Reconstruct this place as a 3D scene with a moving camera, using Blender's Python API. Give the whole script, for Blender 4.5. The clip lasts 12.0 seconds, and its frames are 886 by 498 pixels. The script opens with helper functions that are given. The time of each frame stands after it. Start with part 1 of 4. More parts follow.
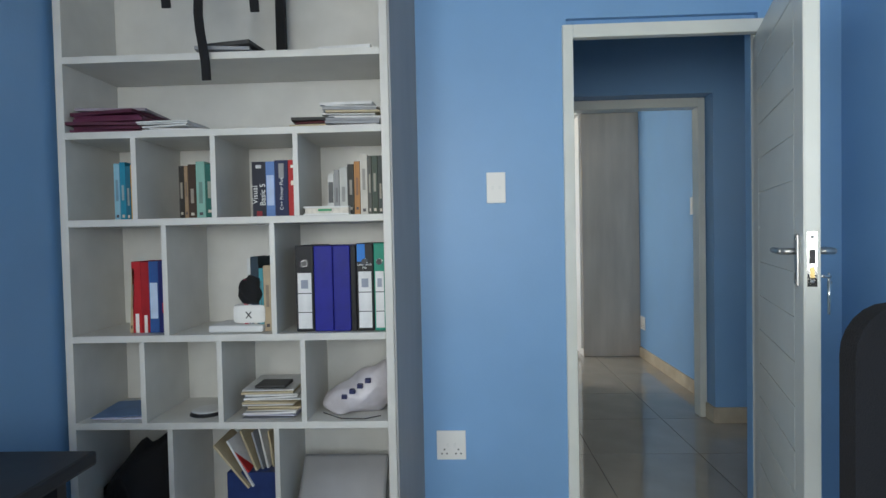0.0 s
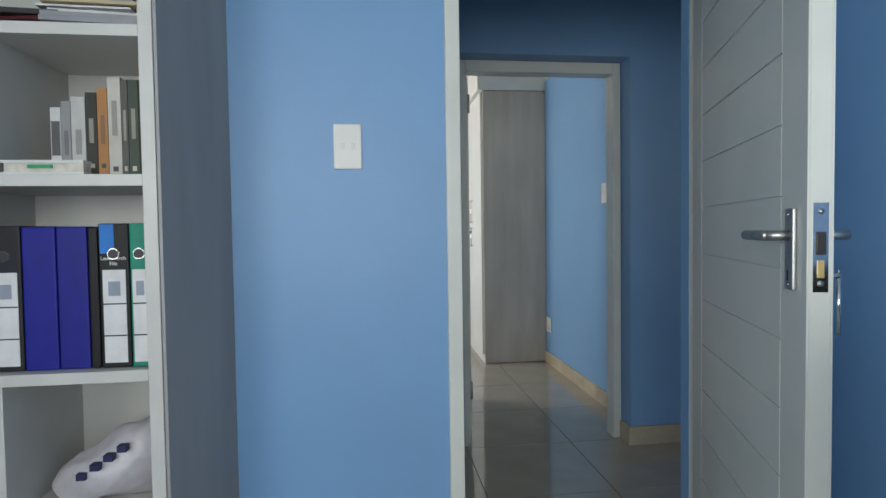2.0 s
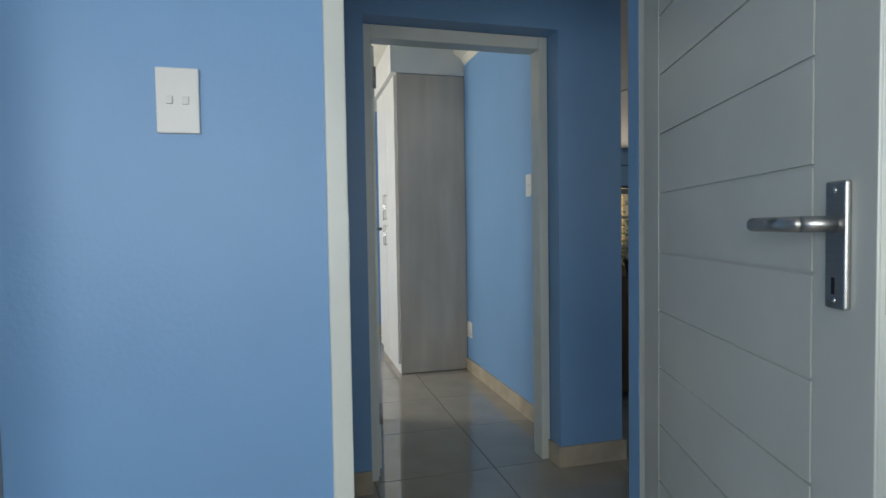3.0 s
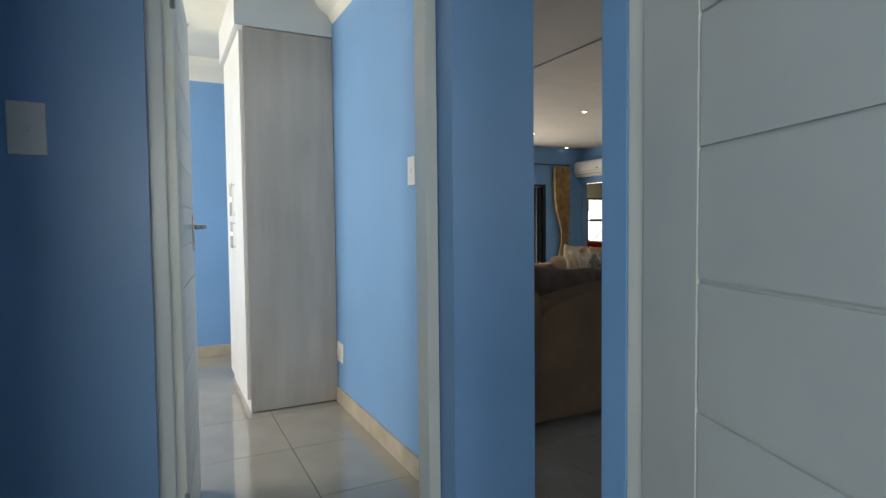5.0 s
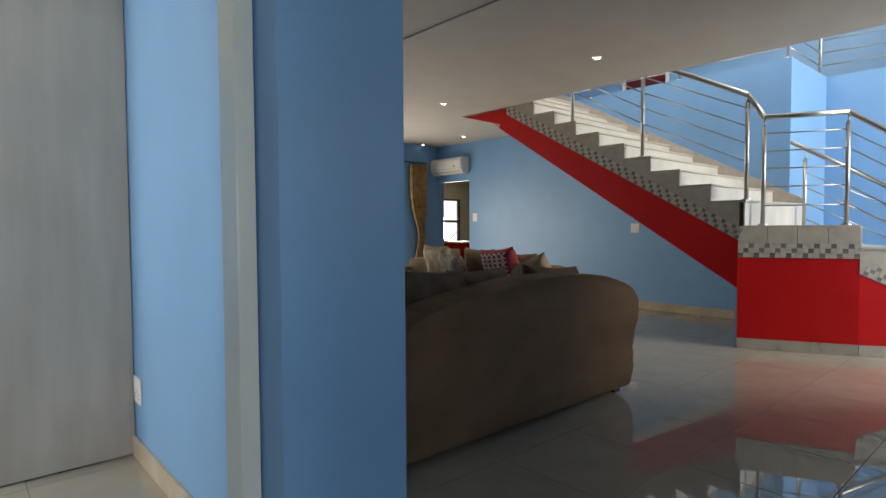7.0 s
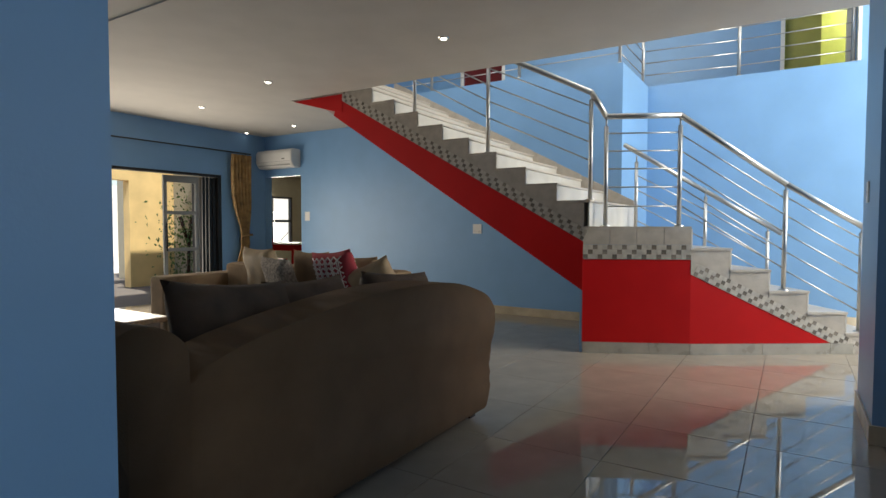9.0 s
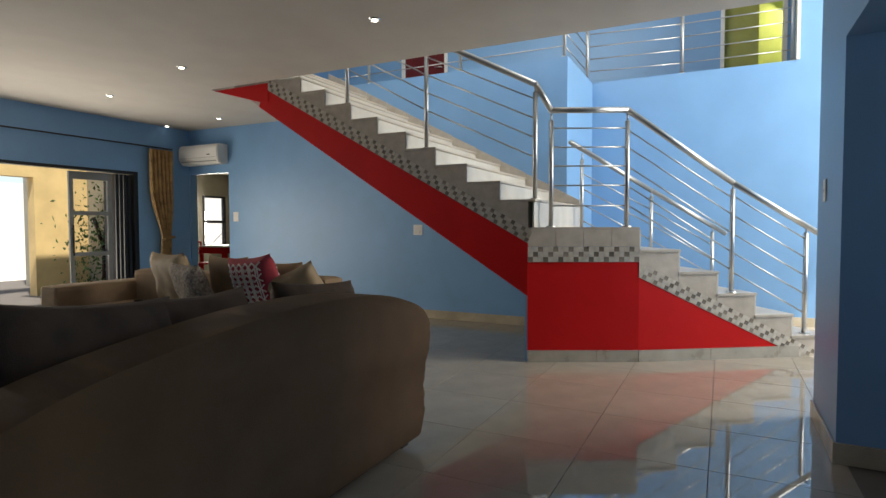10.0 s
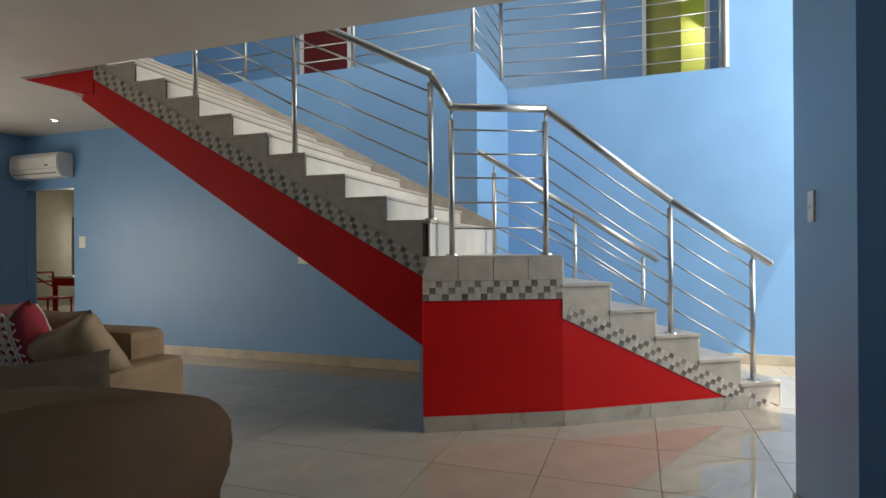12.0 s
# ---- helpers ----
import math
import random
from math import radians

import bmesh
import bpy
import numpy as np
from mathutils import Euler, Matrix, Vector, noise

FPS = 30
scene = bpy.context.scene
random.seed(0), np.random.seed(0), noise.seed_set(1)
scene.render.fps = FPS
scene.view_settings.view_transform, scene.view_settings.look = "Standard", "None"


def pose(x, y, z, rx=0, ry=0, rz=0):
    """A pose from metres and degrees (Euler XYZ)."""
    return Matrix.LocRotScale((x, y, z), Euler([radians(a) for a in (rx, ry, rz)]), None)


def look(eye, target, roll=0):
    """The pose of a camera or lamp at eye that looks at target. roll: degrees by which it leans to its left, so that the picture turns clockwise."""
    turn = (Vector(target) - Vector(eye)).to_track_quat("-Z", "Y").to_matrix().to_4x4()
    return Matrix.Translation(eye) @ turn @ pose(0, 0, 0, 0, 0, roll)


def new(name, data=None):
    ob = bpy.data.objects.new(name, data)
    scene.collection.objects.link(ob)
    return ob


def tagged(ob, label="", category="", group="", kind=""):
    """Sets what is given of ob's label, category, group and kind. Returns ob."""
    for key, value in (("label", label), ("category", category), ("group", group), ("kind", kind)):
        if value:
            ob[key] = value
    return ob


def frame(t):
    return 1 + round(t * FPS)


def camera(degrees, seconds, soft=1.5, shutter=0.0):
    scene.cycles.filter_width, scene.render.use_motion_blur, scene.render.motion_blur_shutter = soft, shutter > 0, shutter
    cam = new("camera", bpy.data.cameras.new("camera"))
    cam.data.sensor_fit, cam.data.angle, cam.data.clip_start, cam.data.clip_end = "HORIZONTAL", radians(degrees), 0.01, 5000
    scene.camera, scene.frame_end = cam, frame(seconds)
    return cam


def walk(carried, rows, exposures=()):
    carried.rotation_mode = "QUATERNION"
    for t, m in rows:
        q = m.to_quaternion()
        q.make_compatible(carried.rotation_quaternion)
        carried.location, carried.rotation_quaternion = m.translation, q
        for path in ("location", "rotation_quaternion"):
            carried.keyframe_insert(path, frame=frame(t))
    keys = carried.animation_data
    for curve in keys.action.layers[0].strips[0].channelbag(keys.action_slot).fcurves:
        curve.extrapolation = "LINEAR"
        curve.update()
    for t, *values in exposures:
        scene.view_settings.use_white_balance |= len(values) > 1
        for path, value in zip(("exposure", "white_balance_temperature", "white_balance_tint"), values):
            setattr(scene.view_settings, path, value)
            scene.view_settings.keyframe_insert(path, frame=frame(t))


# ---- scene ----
cam = camera(76.7, 12.0)
EXPOSURES = [(0, -0.05), (3, -0.15), (5, 0.5), (6, 0.5), (7, 0.45), (9, 0.35), (10.5, 0.25), (12, 0.05)]
PATH = [
    (0, (0.583, 0.528, 1.238), (0.509, 2.526, 1.185), -1.2),
    (0.5, (0.641, 0.663, 1.221), (0.602, 2.662, 1.163), -1.1),
    (1, (0.682, 0.828, 1.203), (0.711, 2.827, 1.145), -1.2),
    (1.5, (0.749, 1.04, 1.19), (0.877, 3.035, 1.123), -1.0),
    (2, (0.798, 1.259, 1.186), (1.04, 3.243, 1.116), -0.8),
    (2.5, (0.859, 1.473, 1.179), (1.242, 3.434, 1.105), -0.8),
    (3, (0.942, 1.689, 1.169), (1.455, 3.62, 1.092), -0.9),
    (5, (1.278, 2.438, 1.164), (2.173, 4.224, 1.078), -0.6),
    (5.5, (1.388, 2.615, 1.159), (2.373, 4.353, 1.073), -0.4),
    (6, (1.48, 2.755, 1.142), (2.574, 4.427, 1.056), -0.2),
    (6.5, (1.57, 2.888, 1.123), (2.776, 4.482, 1.04), -0.4),
    (7, (1.633, 3.001, 1.125), (2.957, 4.498, 1.042), -0.3),
    (9, (2.155, 3.468, 1.109), (3.852, 4.524, 1.029), 0.1),
    (9.5, (2.326, 3.539, 1.121), (4.08, 4.495, 1.041), -0.0),
    (10, (2.553, 3.592, 1.12), (4.341, 4.484, 1.04), -0.1),
    (10.5, (2.806, 3.639, 1.145), (4.626, 4.465, 1.067), -0.2),
    (11, (3.071, 3.681, 1.166), (4.92, 4.443, 1.121), -0.2),
    (11.5, (3.357, 3.718, 1.183), (5.231, 4.415, 1.175), -0.3),
    (12, (3.675, 3.733, 1.157), (5.564, 4.39, 1.157), -0.4),
]
walk(cam, [(t, look(eye, target, roll)) for t, eye, target, roll in PATH], EXPOSURES)

# ---- world, sun, window light and added fill ----
world = bpy.data.worlds.new("sky")
scene.world = world
world.use_nodes = True
wn = world.node_tree
sky = wn.nodes.new("ShaderNodeTexSky")
sky.sky_type = "NISHITA"
sky.sun_disc = False
sky.sun_elevation, sky.sun_rotation = radians(63), radians(204)
wn.links.new(sky.outputs[0], wn.nodes["Background"].inputs[0])
wn.nodes["Background"].inputs[1].default_value = 0.15
sun = new("sun", bpy.data.lights.new("sun", "SUN"))
sun.data.energy, sun.data.angle, sun.data.color = 5.0, radians(0.5), (1, 0.95, 0.86)
sun.matrix_world = look((0, 0, 30), (6, 13.5, 0))


def area_light(name, eye, target, w, h, power, color=(1.0, 0.94, 0.82)):
    lamp = new(name, bpy.data.lights.new(name, "AREA"))
    lamp.data.shape, lamp.data.size, lamp.data.size_y = "RECTANGLE", w, h
    lamp.data.energy, lamp.data.color = power, color
    lamp.matrix_world = look(eye, target)
    return lamp


area_light("study_window_light", (0.5, -1.52, 1.55), (0.5, 0, 1.45), 1.7, 1.2, 52, (0.96, 0.98, 0.93))
area_light("study_side_window_light", (-0.97, -0.3, 1.55), (1.5, 0.4, 1.35), 1.4, 1.2, 48, (0.96, 0.98, 0.93))
area_light("patio_door_light", (5.8, 11.06, 1.0), (5.8, 5, 0.9), 3.6, 1.7, 70, (1.0, 0.9, 0.75))
area_light("stair_window_light", (8.3, 0.66, 3.0), (8.3, 5, 2.4), 2.2, 3.8, 215, (1.0, 0.93, 0.78))
area_light("bedroom_fill", (-0.96, 6.4, 1.5), (2, 6.4, 1.3), 1.8, 1.3, 62, (1.0, 0.93, 0.82))
area_light("passage_fill", (4.1, 0.84, 1.6), (4.1, 4, 1.2), 1.8, 1.1, 3, (1.0, 0.9, 0.75))
area_light("kitchen_window_light", (13.0, 15.3, 1.3), (11, 12, 1.1), 0.7, 1.2, 45)
area_light("landing_fill", (6.92, 6.2, 4.75), (11.5, 6.2, 4.0), 3.0, 0.85, 62, (1.0, 0.92, 0.78))
area_light("yellow_room_fill", (12.9, 2.5, 4.6), (12.2, 3.2, 3.9), 0.8, 0.8, 25)


# ---- materials ----
def mat(name, color, rough=0.6, metal=0.0, var=0.06, scale=6.0, bump=0.0, bscale=120.0, color2=None, stretch=(1, 1, 1), spec=0.5, rand=0.0):
    m = bpy.data.materials.new(name)
    m.use_nodes = True
    nt = m.node_tree
    b = nt.nodes["Principled BSDF"]
    b.inputs["Roughness"].default_value, b.inputs["Metallic"].default_value = rough, metal
    b.inputs["Specular IOR Level"].default_value = spec
    co = nt.nodes.new("ShaderNodeTexCoord")
    mp = nt.nodes.new("ShaderNodeMapping")
    mp.inputs["Scale"].default_value = stretch
    nt.links.new(co.outputs["Object"], mp.inputs[0])
    n1 = nt.nodes.new("ShaderNodeTexNoise")
    n1.inputs["Scale"].default_value, n1.inputs["Detail"].default_value = scale, 6
    nt.links.new(mp.outputs[0], n1.inputs[0])
    ramp = nt.nodes.new("ShaderNodeValToRGB")
    c2 = color2 or tuple(max(0, c * (1 - 2 * var)) for c in color)
    ramp.color_ramp.elements[0].color, ramp.color_ramp.elements[1].color = (*c2, 1), (*[min(1, c * (1 + var)) for c in color], 1)
    ramp.color_ramp.elements[0].position, ramp.color_ramp.elements[1].position = 0.3, 0.7
    nt.links.new(n1.outputs[0], ramp.inputs[0])
    out = ramp.outputs[0]
    if rand:
        info = nt.nodes.new("ShaderNodeObjectInfo")
        hsv = nt.nodes.new("ShaderNodeHueSaturation")
        rng = nt.nodes.new("ShaderNodeMapRange")
        rng.inputs["To Min"].default_value, rng.inputs["To Max"].default_value = 1 - rand, 1 + rand
        nt.links.new(info.outputs["Random"], rng.inputs[0])
        nt.links.new(rng.outputs[0], hsv.inputs["Value"])
        nt.links.new(out, hsv.inputs["Color"])
        out = hsv.outputs[0]
    nt.links.new(out, b.inputs["Base Color"])
    n2 = nt.nodes.new("ShaderNodeTexNoise")
    n2.inputs["Scale"].default_value, n2.inputs["Detail"].default_value = bscale, 4
    nt.links.new(mp.outputs[0], n2.inputs[0])
    rr = nt.nodes.new("ShaderNodeMapRange")
    rr.inputs["To Min"].default_value, rr.inputs["To Max"].default_value = max(0.02, rough * 0.85), min(1, rough * 1.15)
    nt.links.new(n1.outputs[0], rr.inputs[0])
    nt.links.new(rr.outputs[0], b.inputs["Roughness"])
    if bump:
        bp = nt.nodes.new("ShaderNodeBump")
        bp.inputs["Strength"].default_value, bp.inputs["Distance"].default_value = bump, 0.004
        nt.links.new(n2.outputs[0], bp.inputs["Height"])
        nt.links.new(bp.outputs[0], b.inputs["Normal"])
    return m


def glow(name, color, strength):
    m = bpy.data.materials.new(name)
    m.use_nodes = True
    b = m.node_tree.nodes["Principled BSDF"]
    b.inputs["Base Color"].default_value = (*color, 1)
    b.inputs["Emission Color"].default_value = (*color, 1)
    b.inputs["Emission Strength"].default_value = strength
    return m


BLUE = mat("blue_paint", (0.196, 0.376, 0.632), 0.42, var=0.03, scale=2.5, bump=0.12, bscale=90)
WHITE = mat("white_paint", (0.74, 0.74, 0.71), 0.4, var=0.03, scale=4, bump=0.04)
DOORW = mat("door_enamel", (0.70, 0.72, 0.67), 0.32, var=0.03, scale=5, bump=0.05, bscale=60)
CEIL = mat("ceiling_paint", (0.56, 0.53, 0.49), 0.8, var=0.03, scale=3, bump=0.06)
CREAM = mat("cream_ceiling_paint", (0.80, 0.77, 0.66), 0.8, var=0.03, scale=3)
SHELF = mat("white_laminate", (0.60, 0.595, 0.565), 0.38, var=0.04, scale=7)
GREYWOOD = mat("grey_wood_laminate", (0.56, 0.49, 0.415), 0.42, var=0.05, scale=2.6, bump=0.04, stretch=(3.0, 3.0, 0.5), color2=(0.45, 0.39, 0.325))
SIDEGREY_SHADED = mat("shaded_grey_board", (0.34, 0.335, 0.335), 0.5, var=0.06, scale=3, stretch=(3, 3, 0.5))
TILE = mat("porcelain_floor_tile", (0.37, 0.33, 0.272), 0.012, var=0.05, scale=5, rand=0.05, spec=1.0)
TILE.node_tree.nodes["Principled BSDF"].inputs["IOR"].default_value = 1.6
GROUT = mat("dark_grout", (0.16, 0.14, 0.12), 0.9)
SKIRT = mat("beige_skirting_tile", (0.50, 0.43, 0.32), 0.25, var=0.10, scale=6)
SKIRTG = mat("grey_skirting_tile", (0.42, 0.39, 0.33), 0.28, var=0.10, scale=6)
RED = mat("red_paint", (0.55, 0.006, 0.007), 0.5, var=0.04, scale=3, bump=0.1, bscale=90, spec=0.2)
STEP = mat("grey_wood_tile", (0.49, 0.44, 0.375), 0.32, var=0.06, scale=3, stretch=(1, 4, 4), color2=(0.41, 0.365, 0.305), rand=0.06)
RISER = mat("pale_riser_tile", (0.62, 0.59, 0.53), 0.25, var=0.05, scale=5, rand=0.04)
MOSL = mat("pale_mosaic_strip", (0.50, 0.45, 0.38), 0.3, var=0.08, scale=25)
MOSD = mat("dark_mosaic", (0.21, 0.18, 0.145), 0.3, var=0.2, scale=20, rand=0.35)
STEEL = mat("brushed_steel", (0.50, 0.50, 0.49), 0.36, 1.0, var=0.05, scale=30, stretch=(1, 1, 12))
CHROME = mat("chrome", (0.75, 0.75, 0.74), 0.12, 1.0, var=0.02)
SOFA = mat("brown_suede", (0.155, 0.097, 0.057), 0.9, var=0.09, scale=5, bump=0.5, bscale=260, spec=0.15)
SOFAD = mat("dark_brown_velvet", (0.10, 0.07, 0.052), 0.85, var=0.2, scale=7, bump=0.5, bscale=260, spec=0.2)
SOFAL = mat("tan_suede", (0.27, 0.19, 0.12), 0.88, var=0.12, scale=6, bump=0.4, bscale=240, spec=0.2)
CUSHT = mat("tan_velvet", (0.34, 0.25, 0.15), 0.7, var=0.15, scale=7, bump=0.4, bscale=200)
CUSHF = mat("speckled_fleece", (0.38, 0.33, 0.28), 0.95, scale=55, color2=(0.10, 0.075, 0.06), bump=1.0, bscale=90)
CUSHR = mat("crimson_cotton", (0.32, 0.03, 0.045), 0.85, var=0.1, scale=30, bump=0.4, bscale=300)
CUSHW = mat("white_embroidery", (0.75, 0.70, 0.66), 0.9, var=0.05, bump=0.4)
BLACK = mat("black_plastic", (0.012, 0.012, 0.014), 0.45, var=0.2, scale=15)
FABRICB = mat("black_fabric", (0.006, 0.006, 0.008), 0.9, var=0.3, scale=12, bump=0.6, bscale=300)
DARKALU = mat("dark_aluminium", (0.02, 0.02, 0.022), 0.4, 0.3)
YELLOW = mat("yellow_plaster", (0.86, 0.62, 0.27), 0.85, var=0.06, scale=3, bump=0.3, bscale=70)
PATIO = mat("patio_tile", (0.78, 0.73, 0.64), 0.4, var=0.06, scale=4)
WHITEOUT = mat("glare_white", (0.88, 0.85, 0.78), 0.85, var=0.04, bump=0.3)
OLIVE = mat("olive_grey_paint", (0.36, 0.34, 0.26), 0.6, var=0.04)
LIME = mat("lime_paint", (0.62, 0.66, 0.16), 0.6, var=0.05)
MAROON = mat("maroon_door_enamel", (0.12, 0.012, 0.013), 0.35, var=0.1, scale=5)
CURTAIN = mat("gold_brocade", (0.42, 0.27, 0.11), 0.6, var=0.2, scale=9, color2=(0.20, 0.12, 0.05), bump=0.4)
PLASTIC = mat("white_plastic", (0.78, 0.77, 0.74), 0.35, var=0.02)
DARKWOOD = mat("dark_wood", (0.07, 0.035, 0.02), 0.25, var=0.2, scale=4, stretch=(1, 8, 8))
LEAFM = mat("leaf_green", (0.10, 0.19, 0.045), 0.6, var=0.3, scale=8, rand=0.3)
LAMPG = glow("lamp_glow", (1.0, 0.9, 0.75), 6)
GLASS = bpy.data.materials.new("clear_glass")
GLASS.use_nodes = True
gb = GLASS.node_tree.nodes["Principled BSDF"]
gb.inputs["Transmission Weight"].default_value, gb.inputs["Roughness"].default_value, gb.inputs["IOR"].default_value = 1.0, 0.02, 1.05


# ---- building helpers ----
def box_into(bm, a, b, m=None, bevel=0.0):
    lo, hi = [min(p, q) for p, q in zip(a, b)], [max(p, q) for p, q in zip(a, b)]
    made = bmesh.ops.create_cube(bm, size=1.0)["verts"]
    for v in made:
        v.co = Vector([(l + h) / 2 + c * (h - l) for l, h, c in zip(lo, hi, v.co)])
    if bevel:
        edges = {e for v in made for e in v.link_edges}
        done = bmesh.ops.bevel(bm, geom=list(edges), offset=bevel, segments=2, affect="EDGES", profile=0.6)
        made = list({v for f in done["faces"] for v in f.verts} | {v for v in made if v.is_valid})
    if m is not None:
        bmesh.ops.transform(bm, matrix=m, verts=made)
    return made


def prism_into(bm, pts, axis, lo, hi):
    """A polygon of 2D points pushed along an axis from lo to hi."""
    def at(p, d):
        return {"x": (d, p[0], p[1]), "y": (p[0], d, p[1]), "z": (p[0], p[1], d)}[axis]
    a, b = [bm.verts.new(at(p, lo)) for p in pts], [bm.verts.new(at(p, hi)) for p in pts]
    bm.faces.new(a), bm.faces.new(b[::-1])
    for i in range(len(pts)):
        j = (i + 1) % len(pts)
        bm.faces.new((a[j], a[i], b[i], b[j]))
    return a + b


def tube_into(bm, p, q, r, n=12):
    p, q = Vector(p), Vector(q)
    made = bmesh.ops.create_cone(bm, segments=n, radius1=r, radius2=r, depth=(q - p).length, cap_ends=True)["verts"]
    bmesh.ops.transform(bm, matrix=Matrix.Translation((p + q) / 2) @ (q - p).to_track_quat("Z", "Y").to_matrix().to_4x4(), verts=made)
    return made


def part(name, bm, material, parent=None, label="", smooth=False):
    bmesh.ops.recalc_face_normals(bm, faces=bm.faces)
    me = bpy.data.meshes.new(name)
    bm.to_mesh(me)
    bm.free()
    me.materials.append(material)
    if smooth:
        me.polygons.foreach_set("use_smooth", [True] * len(me.polygons))
    ob = new(name, me)
    ob.parent = parent
    return tagged(ob, label)


def boxes(name, material, spans, parent=None, label="", bevel=0.0, m=None):
    bm = bmesh.new()
    for a, b in spans:
        box_into(bm, a, b, m, bevel)
    return part(name, bm, material, parent, label)


def prism(name, material, pts, axis, lo, hi, parent=None, label="", bevel=0.0, smooth=False):
    bm = bmesh.new()
    prism_into(bm, pts, axis, lo, hi)
    if bevel:
        bmesh.ops.bevel(bm, geom=list(bm.edges), offset=bevel, segments=2, affect="EDGES")
    return part(name, bm, material, parent, label, smooth)


def tubes(name, material, runs, r, parent=None, label="", n=12):
    bm = bmesh.new()
    for p, q in runs:
        tube_into(bm, p, q, r, n)
    return part(name, bm, material, parent, label, True)


def thing(name, label, category, at=(0, 0, 0), group="", kind=""):
    ob = new(name)
    ob.empty_display_size = 0.1
    ob.matrix_world = pose(*at)
    return tagged(ob, label, category, group, kind)


def setting(ob, label, category):
    return tagged(ob, label, category, "", "structure")


# ---- floors and ceilings ----
floor = setting(boxes("floor", GROUT, [((-1.1, -1.7, -0.2), (14.5, 17, -0.006))]), "glossy cream porcelain tile floor with dark joints", "floor")
study_floor = setting(boxes("floor", TILE, [((-0.955, -1.5, -0.005), (2.157, 2.9, 0))]), "cream tiled study floor", "floor")
kitchen_floor = setting(boxes("floor", TILE, [((8.62, 9, -0.005), (14.2, 15.45, 0))]), "cream tiled floor of the kitchen", "floor")
patio = setting(boxes("patio_floor", PATIO, [((-2, 11.12, -0.2), (8.6, 24, -0.02)), ((8.6, 15.6, -0.2), (16, 24, -0.02))]), "sunlit pale patio paving outside", "paving")
ground = setting(boxes("ground", PATIO, [((-300, -300, -0.5), (300, 300, -0.21))]), "pale sunlit ground around the house", "ground")
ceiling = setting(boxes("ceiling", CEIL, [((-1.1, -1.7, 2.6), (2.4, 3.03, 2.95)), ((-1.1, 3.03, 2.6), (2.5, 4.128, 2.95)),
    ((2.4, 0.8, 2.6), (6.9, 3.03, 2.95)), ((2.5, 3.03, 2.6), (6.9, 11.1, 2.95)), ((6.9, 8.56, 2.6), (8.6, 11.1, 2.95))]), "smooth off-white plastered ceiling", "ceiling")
strip = setting(boxes("ceiling_joint_strip", CEIL, [((4.37, 3.1, 2.588), (4.41, 10.99, 2.6))]), "painted cover strip along a ceiling joint", "trim")
setting(boxes("ceiling", CREAM, [((-1.0, 4.34, 2.62), (2.3, 7.86, 2.9))]), "cream bedroom ceiling", "ceiling")
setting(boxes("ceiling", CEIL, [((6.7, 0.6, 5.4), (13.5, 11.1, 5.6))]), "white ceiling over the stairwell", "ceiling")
setting(boxes("ceiling", CEIL, [((8.74, 9.0, 2.5), (14.3, 15.45, 2.6))]), "white kitchen ceiling", "ceiling")
setting(boxes("upper_floor_slab", CEIL, [((8.72, 5.21, 2.6), (11.5, 8.9, 2.94)), ((8.72, 8.9, 2.61), (11.5, 11.1, 2.94)), ((9.99, 0.8, 2.6), (13.4, 5.21, 2.94))]), "upper landing floor slab", "floor")


setting(boxes("roof", CEIL, [((-1.3, -1.9, 2.97), (6.77, 11.12, 3.1)), ((6.5, 0.4, 5.62), (13.6, 11.3, 5.75)), ((11.64, 8.7, 2.97), (14.6, 15.7, 3.1)), ((8.6, 11.13, 2.97), (11.64, 15.7, 3.1))]), "unseen slabs added to keep sun and sky out", "roof")


# ---- walls ----
def wall(name, spans, material=BLUE, label="sky blue painted plaster wall"):
    return setting(boxes(name, material, spans), label, "wall")


wall("wall_study_door", [((-0.955, 2.92, 0), (1.03, 3.03, 2.6)), ((1.03, 2.945, 2.10), (1.82, 3.03, 2.13)), ((1.82, 2.92, 2.102), (1.865, 2.984, 2.13)), ((1.03, 2.92, 2.13), (1.82, 3.03, 2.6)), ((1.82, 2.985, 0), (1.865, 3.03, 2.13)), ((1.865, 2.92, 0), (2.157, 3.03, 2.13)), ((1.82, 2.92, 2.13), (2.157, 3.03, 2.6))])
wall("wall_study_left", [((-1.1, -1.7, 0), (-0.955, -1.0, 2.6)), ((-1.1, 0.4, 0), (-0.955, 4.128, 2.6)), ((-1.1, -1.0, 0), (-0.955, 0.4, 0.95)), ((-1.1, -1.0, 2.15), (-0.955, 0.4, 2.6))])
wall("wall_study_right", [((2.157, -1.5, 0), (2.3, 3.03, 2.6))])
wall("wall_study_back", [((-0.955, -1.7, 0), (-0.4, -1.5, 2.6)), ((1.4, -1.7, 0), (2.3, -1.5, 2.6)), ((-0.4, -1.7, 0), (1.4, -1.5, 0.9)), ((-0.4, -1.7, 2.2), (1.4, -1.5, 2.6))])
wall("wall_passage", [((-0.955, 4.128, 0), (1.25, 4.34, 2.6)), ((1.25, 4.128, 2.09), (2.165, 4.34, 2.6)), ((2.165, 4.128, 0), (2.5, 4.34, 2.6))])
wall("wall_bedroom_right", [((2.302, 4.34, 0), (2.5, 11.0, 2.62))])
wall("wall_bedroom_far", [((-0.98, 7.86, 0), (2.302, 8.0, 2.62))])
